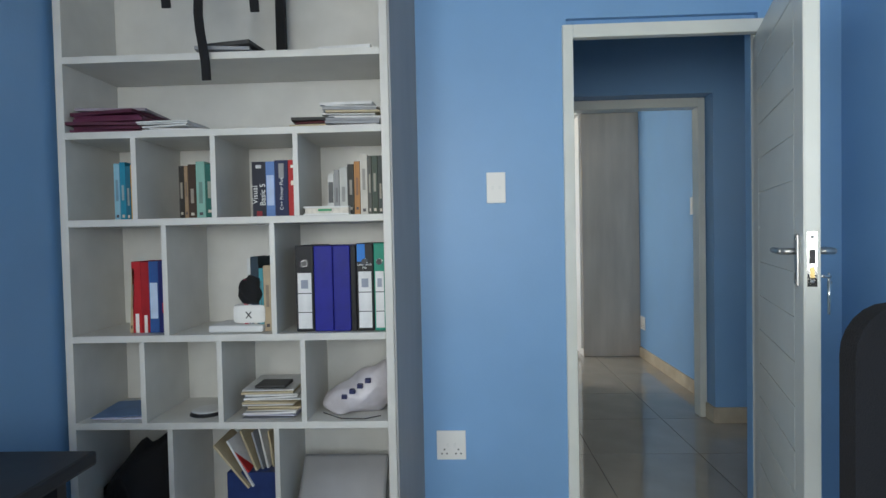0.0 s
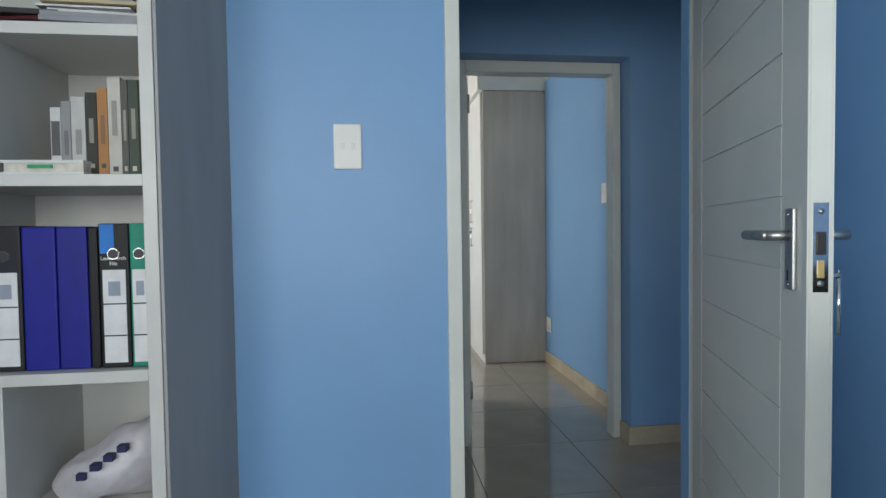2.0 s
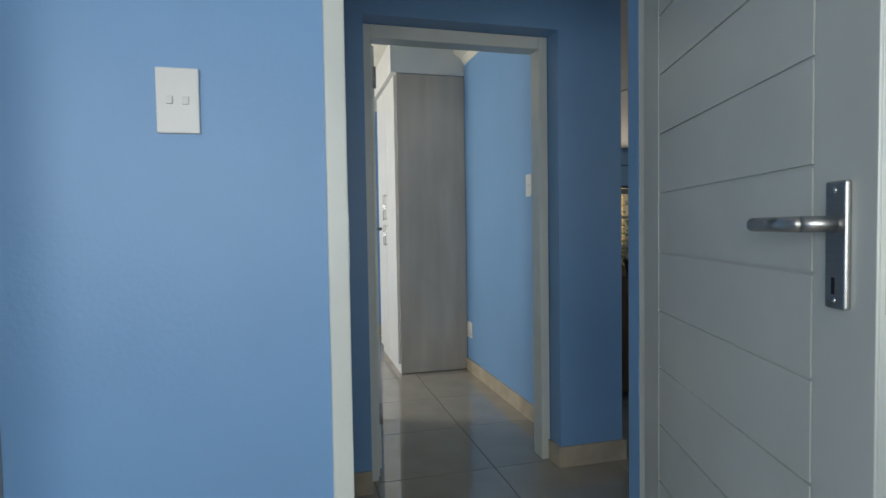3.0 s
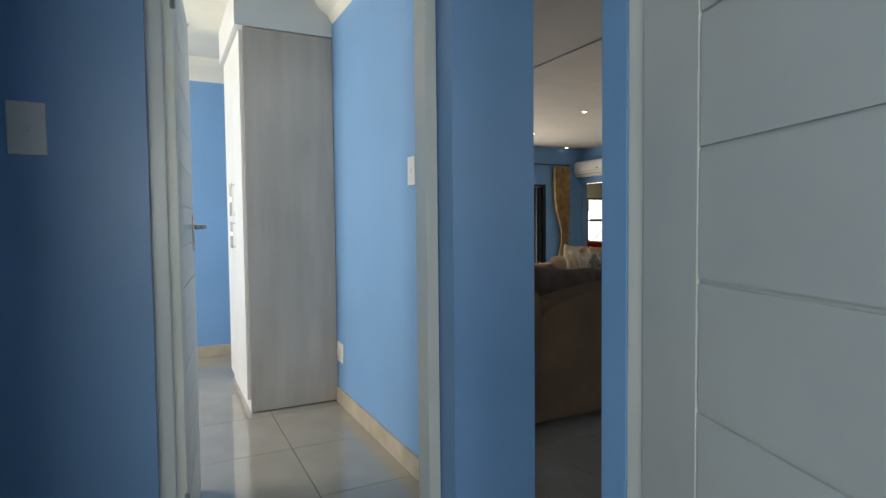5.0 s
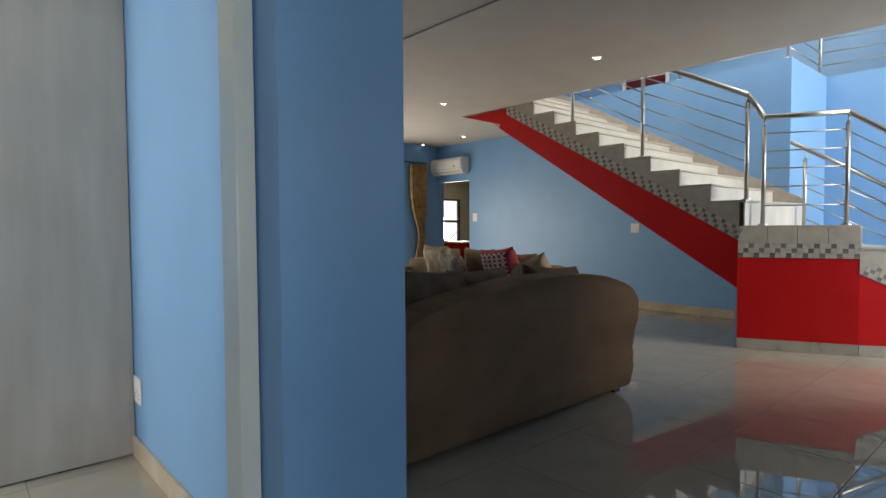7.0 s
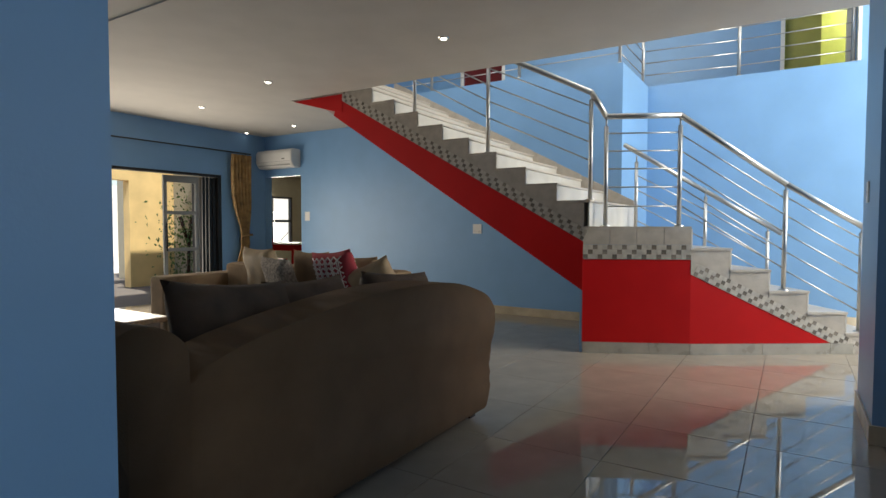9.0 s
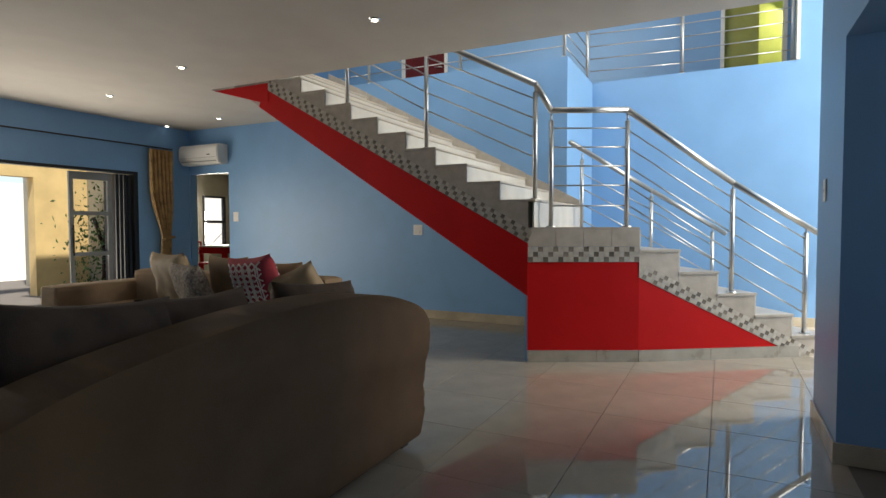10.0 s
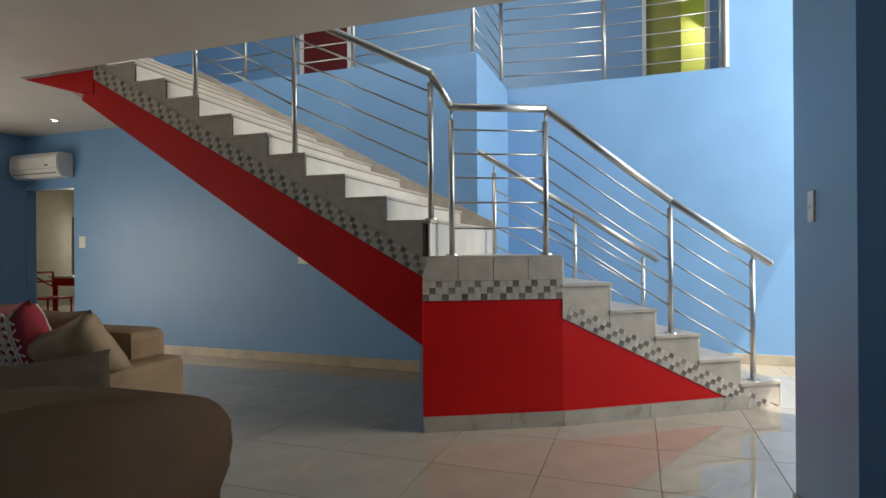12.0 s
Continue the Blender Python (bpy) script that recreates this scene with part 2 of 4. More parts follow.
wall("wall_bedroom_left", [((-1.1, 4.34, 0), (-0.98, 8.0, 0.9)), ((-1.1, 4.34, 2.15), (-0.98, 8.0, 2.62)), ((-1.1, 4.34, 0.9), (-0.98, 5.5, 2.15)), ((-1.1, 7.3, 0.9), (-0.98, 8.0, 2.15))])
wall("wall_living_patio", [((2.5, 11.0, 0), (3.9, 11.12, 2.6)), ((3.9, 11.0, 1.9), (7.75, 11.12, 2.6)), ((7.75, 11.0, 0), (8.6, 11.12, 2.6))])
wall("wall_living_back", [((8.6, 5.11, 0), (8.72, 10.16, 2.6)), ((8.6, 10.16, 1.93), (8.72, 10.98, 2.6)), ((8.6, 10.98, 0), (8.72, 11.12, 2.6)), ((8.6, 5.11, 2.6), (8.72, 8.56, 2.95))])
wall("wall_stair_return", [((8.72, 5.11, 0), (9.89, 5.21, 2.95))])
wall("wall_stair_far", [((9.89, 0.8, 0), (9.99, 5.21, 2.95)), ((9.89, 0.8, 2.95), (9.99, 2.88, 5.4))])
wall("wall_stair_window", [((6.44, 0.68, 0), (7.2, 0.8, 5.4)), ((9.4, 0.68, 0), (9.99, 0.8, 5.4)), ((7.2, 0.68, 0), (9.4, 0.8, 1.1)), ((7.2, 0.68, 4.9), (9.4, 0.8, 5.4))])
wall("wall_upper_front", [((6.78, 0.68, 2.95), (6.9, 4.7, 5.4)), ((6.78, 7.7, 2.95), (6.9, 11.1, 5.4)), ((6.78, 4.7, 2.95), (6.9, 7.7, 4.32)), ((6.78, 4.7, 5.18), (6.9, 7.7, 5.4))])
wall("wall_upper_far", [((11.5, 3.66, 2.94), (11.62, 8.0, 5.4)), ((11.5, 8.85, 2.94), (11.62, 11.1, 5.4)), ((11.5, 8.0, 4.95), (11.62, 8.85, 5.4)), ((11.5, 2.85, 4.95), (11.62, 3.66, 5.4)), ((11.5, 0.7, 2.94), (11.62, 2.85, 5.4))])
wall("wall_upper_ends", [((6.9, 11.0, 2.95), (11.5, 11.1, 5.4)), ((9.99, 0.7, 2.95), (11.5, 0.8, 5.4))])
wall("wall_yellow_room", [((13.2, 1.9, 2.94), (13.3, 4.2, 5.4)), ((11.62, 4.1, 2.94), (13.2, 4.2, 5.4)), ((11.62, 1.9, 2.94), (13.2, 2.0, 5.4))], LIME, "lime yellow painted wall of the upstairs room")
pier = wall("wall_pier", [((5.71, 0.8, 0), (6.44, 3.098, 2.6))], BLUE, "blue plastered pier beside the passage opening")
header = setting(prism("wall_opening_header", BLUE, [(2.5, 1.99), (5.71, 1.99), (5.71, 2.6), (2.5, 2.6)], "y", 2.86, 3.098), "blue painted header over an opening", "wall")
wall("wall_passage_back", [((2.3, 0.68, 0), (3.2, 0.8, 2.6)), ((5.0, 0.68, 0), (6.44, 0.8, 2.6)), ((3.2, 0.68, 0), (5.0, 0.8, 1.0)), ((3.2, 0.68, 2.2), (5.0, 0.8, 2.6))])
wall("wall_kitchen", [((8.72, 8.9, 0), (14.4, 9.0, 2.6)), ((14.3, 9.0, 0), (14.4, 15.6, 2.6)), ((8.6, 11.12, 0), (8.72, 15.45, 2.6)),
    ((8.6, 15.45, 0), (12.62, 15.6, 2.6)), ((13.34, 15.45, 0), (14.4, 15.6, 2.6)), ((12.62, 15.45, 0), (13.34, 15.6, 0.62)), ((12.62, 15.45, 1.92), (13.34, 15.6, 2.6))], OLIVE, "olive grey painted kitchen wall")
cornice = setting(prism("cornice", CREAM, [(7.86, 2.45), (7.86, 2.62), (7.70, 2.62), (7.74, 2.56), (7.82, 2.50)], "x", -0.98, 2.3), "white moulded cornice", "trim")
cornice2 = setting(prism("cornice", CREAM, [(2.302, 2.47), (2.302, 2.62), (2.18, 2.62), (2.21, 2.56), (2.27, 2.52)], "y", 4.35, 6.05), "white moulded cornice", "trim")


def skirting(spans, material=SKIRT):
    return setting(boxes("baseboard", material, spans, bevel=0.003), "beige tile skirting along the wall", "skirting")


skirting([((-0.95, 4.112, 0), (1.25, 4.128, 0.1))])
skirting([((2.165, 4.112, 0), (2.516, 4.128, 0.1)), ((2.149, 4.112, 0), (2.165, 4.234, 0.1))])
skirting([((2.5, 4.13, 0), (2.516, 10.99, 0.1))])
skirting([((2.286, 4.345, 0), (2.302, 6.06, 0.1))])
skirting([((-0.97, 7.844, 0), (2.28, 7.86, 0.1))])
skirting([((8.584, 5.12, 0), (8.6, 10.15, 0.1))])
skirting([((9.874, 0.81, 0), (9.89, 5.1, 0.1))])
skirting([((5.71, 3.098, 0), (6.44, 3.112, 0.1)), ((5.696, 0.81, 0), (5.71, 3.112, 0.1))])
skirting([((0.38, 2.906, 0), (1.0, 2.92, 0.06))])


# ---- doors ----
def door_frame(name, x0, x1, y0, y1, top, w):
    t = thing(name, "white painted steel door frame", "door frame", (x0, y0, 0), kind="structure")
    t2 = (-x0, -y0, 0)
    o = Matrix.Translation(t2)
    for a, b in (((x0, y0, 0), (x0 + w, y1, top)), ((x1 - w, y0, 0), (x1, y1, top))):
        boxes("jamb", DOORW, [(a, b)], t, bevel=0.004, m=o)
    boxes("head", DOORW, [((x0 + w, y0, top - 0.06), (x1 - w, y1, top))], t, bevel=0.004, m=o)
    boxes("stop", DOORW, [((x0 + w, y0 + 0.05, 0), (x0 + w + 0.012, y1, top - 0.06))], t, m=o)
    return t


df = thing("door_1_frame", "white painted steel door frame", "door frame", (1.02, 2.902, 0), kind="structure")
DFM = Matrix.Translation((-1.02, -2.902, 0))
boxes("jamb", DOORW, [((1.012, 2.902, 0), (1.056, 2.94, 2.10))], df, bevel=0.004, m=DFM)
boxes("jamb", DOORW, [((1.821, 2.955, 0), (1.862, 2.984, 2.098))], df, bevel=0.003, m=DFM)
boxes("jamb_face", DOORW, [((1.864, 2.902, 0), (1.90, 2.918, 2.10))], df, bevel=0.003, m=DFM)
boxes("head", DOORW, [((1.056, 2.902, 2.045), (1.864, 2.94, 2.10))], df, bevel=0.004, m=DFM)
boxes("strike_plate", CHROME, [((1.056, 2.915, 1.08), (1.0575, 2.935, 1.20))], df, "steel strike plate", m=DFM)
door_frame("door_2_frame", 1.25, 2.16, 4.235, 4.33, 2.088, 0.045)


def door_leaf(name, hinge, yaw, width, label, face=-1):
    """A leaf that runs along local -x from its hinge; grooved boards on both faces."""
    d = thing(name, label, "door", (0, 0, 0), kind="structure")
    d.matrix_world = pose(hinge[0], hinge[1], 0.008, 0, 0, yaw)
    w, h, t = width, 2.02, 0.042
    boxes("leaf_core", DOORW, [((-w, -t / 2 + 0.004, 0), (0, t / 2 - 0.004, h))], d, bevel=0.001)
    st = 0.115
    for s in (-1, 1):
        y0, y1 = s * (t / 2 - 0.004), s * t / 2
        boxes("stile", DOORW, [((-w, y0, 0), (-w + st, y1, h))], d, bevel=0.0015)
        boxes("stile", DOORW, [((-st, y0, 0), (0, y1, h))], d, bevel=0.0015)
        boxes("top_rail", DOORW, [((-w + st, y0, h - 0.1), (-st, y1, h))], d, bevel=0.0015)
        n, a, b = 14, -w + st + 0.004, -st - 0.004
        for i in range(n):
            z0 = (h - 0.1) / n * i
            z1 = z0 + (h - 0.1) / n - 0.005
            k = 0.0
            bm = bmesh.new()
            prism_into(bm, [(a, z0), (b, z0 - k if i else z0), (b, z1 - k if i < n else z1), (a, z1)], "y", y0, y1)
            for v in bm.verts:
                v.co.z = min(max(v.co.z, 0.001), h - 0.104)
            part("groove_board", bm, DOORW, d)
    boxes("latch_plate", CHROME, [((-w - 0.002, -0.012, 1.06), (-w, 0.012, 1.215))], d, "chrome mortice lock plate")
    boxes("latch_bolt", DARKALU, [((-w - 0.006, -0.007, 1.13), (-w - 0.002, 0.007, 1.16))], d)
    boxes("keyhole_strike", mat("brass", (0.6, 0.45, 0.2), 0.3, 1.0), [((-w - 0.004, -0.005, 1.085), (-w - 0.002, 0.005, 1.115))], d)
    for z in (1.075, 1.2):
        tubes("lock_screw", STEEL, [((-w - 0.002, 0, z), (-w - 0.0035, 0, z))], 0.005, d)
    boxes("lock_recess", BLACK, [((-w - 0.0026, -0.008, 1.125), (-w - 0.002, 0.008, 1.165))], d)
    for s in (-1, 1):
        for pz in (1.068, 1.197):
            tubes("plate_screw", CHROME, [((-w + 0.059, s * (t / 2 + 0.007), pz), (-w + 0.059, s * (t / 2 + 0.0095), pz))], 0.0035, d)
        boxes("handle_plate", STEEL, [((-w + 0.04, s * t / 2, 1.058), (-w + 0.078, s * (t / 2 + 0.008), 1.208))], d, "brushed steel back plate", bevel=0.003)
        hx, hy = -w + 0.061, s * (t / 2 + 0.045)
        tubes("lever_handle", STEEL, [((hx, s * t / 2, 1.158), (hx, hy, 1.158)), ((hx, hy, 1.158), (hx + 0.115, hy, 1.158))], 0.0095, d, "brushed steel lever")
        boxes("keyhole", BLACK, [((hx - 0.003, s * (t / 2 + 0.008), 1.075), (hx + 0.003, s * (t / 2 + 0.0085), 1.095))], d)
    for z in (0.22, 1.82):
        tubes("hinge", STEEL, [((0.006, face * t / 2, z), (0.006, face * t / 2, z + 0.1))], 0.008, d)
    return d


study_door = door_leaf("door_1", (1.835, 2.945), 71.3, 0.85, "open white door with horizontal grooved boards")
bed_door = door_leaf("door_2", (1.305, 4.35), -95.7, 0.75, "white grooved bedroom door standing wide open", 1)
tubes("key", CHROME, [((-0.789, -0.021, 1.085), (-0.789, -0.06, 1.085)), ((-0.789, -0.055, 1.08), (-0.789, -0.055, 0.975))], 0.0045, study_door, "steel key in the lock")
tubes("key_ring", CHROME, [((-0.787, -0.055, 1.095), (-0.78, -0.062, 1.065)), ((-0.78, -0.062, 1.065), (-0.787, -0.055, 1.035))], 0.003, study_door)


def switch_plate(x, y, z, w=0.08, h=0.13, rz=0, rockers=2, label="white plastic light switch on the wall", cat="light switch"):
    s = thing("light_switch" if "switch" in cat else "power_socket", label, cat, (x, y, z))
    s.matrix_world = pose(x, y, z, 0, 0, rz)
    boxes("plate", PLASTIC, [((-w / 2, -0.009, -h / 2), (w / 2, 0, h / 2))], s, bevel=0.003)
    for i in range(rockers):
        cx = (i - (rockers - 1) / 2) * 0.03
        boxes("rocker", WHITE, [((cx - 0.006, -0.013, -0.008), (cx + 0.006, -0.009, 0.008))], s, bevel=0.001)
    return s


def socket(x, y, z, rz=0):
    s = switch_plate(x, y, z, 0.125, 0.125, rz, 2, "white double power socket on the wall", "power socket")
    for cx in (-0.03, 0.03):
        for dx, dz in ((0, -0.018), (-0.011, -0.036), (0.011, -0.036)):
            tubes("pin_hole", BLACK, [((cx + dx, -0.0088, dz), (cx + dx, -0.0098, dz))], 0.0035, s)
    return s


switch_plate(0.725, 2.92, 1.43)
socket(0.513, 2.92, 0.33)
switch_plate(0.99, 4.128, 1.41, rockers=1)
switch_plate(2.302, 4.78, 1.41, rz=-90, rockers=1)
socket(2.302, 5.98, 0.34, -90)
switch_plate(6.17, 3.098, 1.31, 0.075, 0.12, rz=180, rockers=1)
switch_plate(8.6, 10.02, 1.27, 0.1, 0.14, rz=-90, rockers=1)
socket(8.6, 6.95, 1.08, -90)

# ---- study: bookcase and its things ----
X0, X1, YF, YB = -0.925, 0.32, 2.574, 2.918
bookcase = thing("bookcase", "tall white built-in bookcase with uneven compartments", "bookcase", (X0, YF, 0))
BO = Matrix.Translation((-X0, -YF, 0))


def bc(name, a, b, material=SHELF, label=""):
    return boxes(name, material, [(a, b)], bookcase, label, bevel=0.0015, m=BO)


bc("side_panel", (X0, YF, 0), (X0 + 0.03, YB, 2.55))
bc("side_panel", (X1 - 0.03, YF, 0), (X1, YB, 2.55))
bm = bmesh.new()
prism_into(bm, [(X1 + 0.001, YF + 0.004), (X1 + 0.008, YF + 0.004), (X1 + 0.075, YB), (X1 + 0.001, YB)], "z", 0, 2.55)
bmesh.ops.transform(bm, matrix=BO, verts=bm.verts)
part("outer_side", bm, SIDEGREY_SHADED, bookcase, "grey laminate outer side with shade in its colour")
bc("back_panel", (X0 + 0.03, YB - 0.012, 0.06), (X1 - 0.03, YB, 2.52))
bc("plinth", (X0 + 0.03, YF + 0.03, 0), (X1 - 0.03, YF + 0.05, 0.08))
ROWS_Z = (0.09, 0.538, 0.868, 1.305, 1.632, 1.912, 2.52)
for z in ROWS_Z:
    bc("shelf", (X0 + 0.03, YF, z - 0.013), (X1 - 0.03, YB - 0.012, z + 0.013))
for z0, z1, xs in ((0.09, 0.538, (-0.534, -0.129)), (0.538, 0.868, (-0.631, -0.337, -0.022)), (0.868, 1.305, (-0.533, -0.125)), (1.305, 1.632, (-0.638, -0.338, -0.029))):
    for x in xs:
        bc("divider", (x - 0.01, YF, z0 + 0.013), (x + 0.01, YB - 0.012, z1 - 0.013))

RNG = random.Random(7)
BOOKM = {}


def cover(c):
    key = tuple(c)
    if key not in BOOKM:
        BOOKM[key] = mat("book_cover", key, 0.5, var=0.08, scale=18, spec=0.25)
    return BOOKM[key]


PAPER = mat("paper_edge", (0.66, 0.62, 0.54), 0.9, var=0.1, scale=60)
SHEET = mat("paper_sheet", (0.70, 0.70, 0.70), 0.85, var=0.05, scale=9)


def text_on(words, parent, m, size, color, name="lettering"):
    cu = bpy.data.curves.new(name, "FONT")
    cu.body, cu.size, cu.align_x, cu.align_y, cu.extrude = words, size, "CENTER", "CENTER", 0.0004
    tmp = new(name, cu)
    me = bpy.data.meshes.new_from_object(tmp.evaluated_get(bpy.context.evaluated_depsgraph_get()))
    bpy.data.objects.remove(tmp)
    me.materials.append(color)
    ob = new(name, me)
    ob.parent, ob.matrix_local = parent, m
    return ob


WHITEINK = mat("white_ink", (0.8, 0.8, 0.78), 0.7, var=0.01)


def book(x, z, w, h, d, c, label, lean=0.0, bars=None, y=None, words="", size=0.02):
    """A book that stands on a shelf, spine towards the room."""
    label += "" if len(label.split()) > 3 else " on the shelf"
    b = thing("book", label, "book", (x, y or YF + 0.06, z), group="books on the shelves")
    b.matrix_world = pose(x, y or YF + 0.06, z, 0, lean, 0)
    m = cover(c)
    if bars is None:
        ink = (0.55, 0.5, 0.42) if sum(c) < 0.6 else (0.08, 0.07, 0.08)
        f = RNG.uniform(0.25, 0.45)
        bars = ((f, RNG.uniform(0.25, 0.4), tuple(0.5 * (p + q) for p, q in zip(ink, c))), (RNG.uniform(0.03, 0.1), 0.05, ink))
    bm = bmesh.new()
    box_into(bm, (0, 0, 0), (0.0025, d, h))
    box_into(bm, (w - 0.0025, 0, 0), (w, d, h))
    box_into(bm, (0, -0.002, 0), (w, 0.002, h), None, 0.0008)
    part("cover", bm, m, b)
    boxes("pages", PAPER, [((0.003, 0.003, 0.003), (w - 0.003, d - 0.004, h - 0.004))], b)
    for f, fh, col in bars:
        boxes("spine_mark", cover(col), [((w * (0.3 if fh < 0.5 else 0.1), -0.0028, h * f), (w * (0.7 if fh < 0.5 else 0.9), -0.002, h * (f + fh)))], b)
    if words:
        text_on(words, b, Matrix.Translation((w / 2, -0.0032, h * 0.4)) @ Matrix.Rotation(radians(90), 4, "X") @ Matrix.Rotation(radians(90), 4, "Z"), size, WHITEINK)
    return b


def row(xr, z, items, gap=0.001):
    """Books set from the right-hand divider towards the left."""
    x = xr
    for w, h, c, label, *more in reversed(items):
        x -= w + gap
        book(x, z, w, h, 0.16, c, label, **(more[0] if more else {}))


T3, T4 = 1.319, 0.882
G = (0.04, 0.22, 0.2)
row(-0.65, T3, [(0.022, 0.215, (0.25, 0.45, 0.55), "pale blue paperback"), (0.022, 0.22, (0.02, 0.22, 0.33), "teal paperback standing"), (0.018, 0.205, (0.02, 0.13, 0.2), "dark blue paperback"), (0.018, 0.21, (0.55, 0.30, 0.03), "yellow paperback standing"), (0.016, 0.2, (0.4, 0.22, 0.08), "ochre paperback standing")])
row(-0.35, T3, [(0.02, 0.20, (0.03, 0.025, 0.02), "black hardback standing"), (0.014, 0.2, (0.3, 0.2, 0.12), "brown thin book"), (0.03, 0.205, (0.05, 0.03, 0.02), "dark brown hardback"), (0.034, 0.215, (0.22, 0.42, 0.36), "pale green paperback"), (0.032, 0.205, (0.02, 0.12, 0.10), "dark green book"), (0.012, 0.2, (0.02, 0.05, 0.04), "thin dark green book")])
row(-0.041, T3, [(0.052, 0.208, (0.02, 0.022, 0.035), "thick navy manual with white lettering", dict(words="Visual\nBasic 5", size=0.03, bars=((0.0, 0.1, (0.25, 0.02, 0.03)), (0.88, 0.06, (0.6, 0.6, 0.6))))),
    (0.034, 0.208, (0.12, 0.22, 0.48), "blue manual with pale lettering", dict(bars=((0.2, 0.55, (0.45, 0.55, 0.75)),))), (0.05, 0.212, (0.012, 0.02, 0.07), "navy guide with a grey portrait panel", dict(words="C++ Primer Plus", size=0.018, bars=((0.68, 0.26, (0.3, 0.3, 0.3)),))),
    (0.034, 0.212, (0.42, 0.02, 0.02), "red hardback with white marks", dict(bars=((0.55, 0.08, (0.8, 0.7, 0.6)), (0.86, 0.05, (0.8, 0.75, 0.7)))))])
row(0.286, T3, [(0.022, 0.155, (0.6, 0.6, 0.58), "white paperback with dark title", dict(bars=((0.3, 0.5, (0.1, 0.1, 0.1)),))), (0.02, 0.17, (0.28, 0.28, 0.28), "grey paperback standing"), (0.03, 0.18, (0.5, 0.5, 0.47), "pale grey paperback"), (0.024, 0.19, (0.04, 0.04, 0.035), "black paperback with cream title"), (0.022, 0.2, (0.42, 0.2, 0.07), "orange brown paperback"),
    (0.028, 0.225, (0.55, 0.52, 0.46), "cream paperback worn at the spine"), (0.014, 0.22, (0.1, 0.1, 0.09), "thin dark paperback"), (0.022, 0.22, (0.06, 0.08, 0.06), "dark olive hardback"), (0.02, 0.22, (0.05, 0.06, 0.055), "charcoal hardback standing")])
row(-0.545, T4, [(0.012, 0.25, (0.5, 0.38, 0.22), "thin cream paperback", dict(lean=3)), (0.035, 0.275, (0.45, 0.02, 0.025), "red textbook with white foot", dict(bars=((0.0, 0.27, (0.8, 0.78, 0.74)),))), (0.03, 0.272, (0.35, 0.015, 0.02), "red textbook standing", dict(bars=((0.0, 0.25, (0.75, 0.7, 0.66)),))),
    (0.036, 0.275, (0.03, 0.09, 0.28), "blue textbook with white title", dict(bars=((0.2, 0.5, (0.5, 0.6, 0.75)),))), (0.045, 0.275, (0.015, 0.02, 0.12), "thick navy textbook with red band", dict(bars=((0.28, 0.14, (0.5, 0.03, 0.03)),)))])
row(-0.137, T4, [(0.014, 0.2, (0.4, 0.03, 0.08), "thin crimson paperback"), (0.012, 0.28, (0.6, 0.62, 0.62), "white thin folder book"), (0.03, 0.285, (0.02, 0.04, 0.06), "tall dark blue book"), (0.016, 0.24, (0.06, 0.3, 0.35), "turquoise thin paperback"), (0.03, 0.25, (0.45, 0.36, 0.24), "tan hardback standing"), (0.014, 0.26, (0.05, 0.04, 0.05), "dark thin book")])


def binder(x, w, h, c, label, plain=False):
    b = thing("ring_binder", label, "binder", (x, YF + 0.03, T4), group="binders on the shelf")
    boxes("shell", cover(c), [((0, 0, 0), (w, 0.27, h))], b, bevel=0.004)
    if not plain:
        boxes("spine_label", cover((0.72, 0.72, 0.72)), [((w * 0.12, -0.0015, 0.012), (w * 0.88, 0.0, h * 0.68))], b)
        for k in (0.22, 0.44):
            boxes("label_line", BLACK, [((w * 0.12, -0.002, h * k), (w * 0.88, -0.0015, h * k + 0.003))], b)
        boxes("label_block", cover((0.3, 0.33, 0.4)), [((w * 0.3, -0.002, h * 0.5), (w * 0.7, -0.0015, h * 0.6))], b)
        bm = bmesh.new()
        bmesh.ops.create_cone(bm, segments=20, radius1=0.014, radius2=0.012, depth=0.004, cap_ends=True, matrix=Matrix.Translation((w / 2, -0.001, h * 0.79)) @ Matrix.Rotation(radians(90), 4, "X"))
        part("ring_hole", bm, CHROME, b, "steel finger ring")
        bm = bmesh.new()
        bmesh.ops.create_cone(bm, segments=16, radius1=0.0115, radius2=0.0115, depth=0.0045, cap_ends=True, matrix=Matrix.Translation((w / 2, -0.0016, h * 0.79)) @ Matrix.Rotation(radians(90), 4, "X"))
        part("hole", bm, BLACK, b)
    return b


binder(-0.05, 0.068, 0.325, (0.02, 0.02, 0.023), "black lever arch file with white label")
binder(0.02, 0.07, 0.322, (0.014, 0.017, 0.25), "plain royal blue ring binder", True)
binder(0.092, 0.064, 0.322, (0.014, 0.017, 0.23), "plain blue ring binder", True)
binder(0.158, 0.02, 0.32, (0.015, 0.015, 0.018), "thin plain black binder", True)
fileb = binder(0.18, 0.064, 0.328, (0.02, 0.02, 0.02), "black lever arch file with blue corner")
boxes("blue_corner", cover((0.03, 0.2, 0.6)), [((0.004, -0.002, 0.26), (0.034, -0.0012, 0.326))], fileb)
text_on("Lever Arch\nFile", fileb, Matrix.Translation((0.032, -0.0025, 0.243)) @ Matrix.Rotation(radians(90), 4, "X"), 0.012, WHITEINK)
binder(0.246, 0.042, 0.328, (0.02, 0.25, 0.17), "green lever arch file with white label")


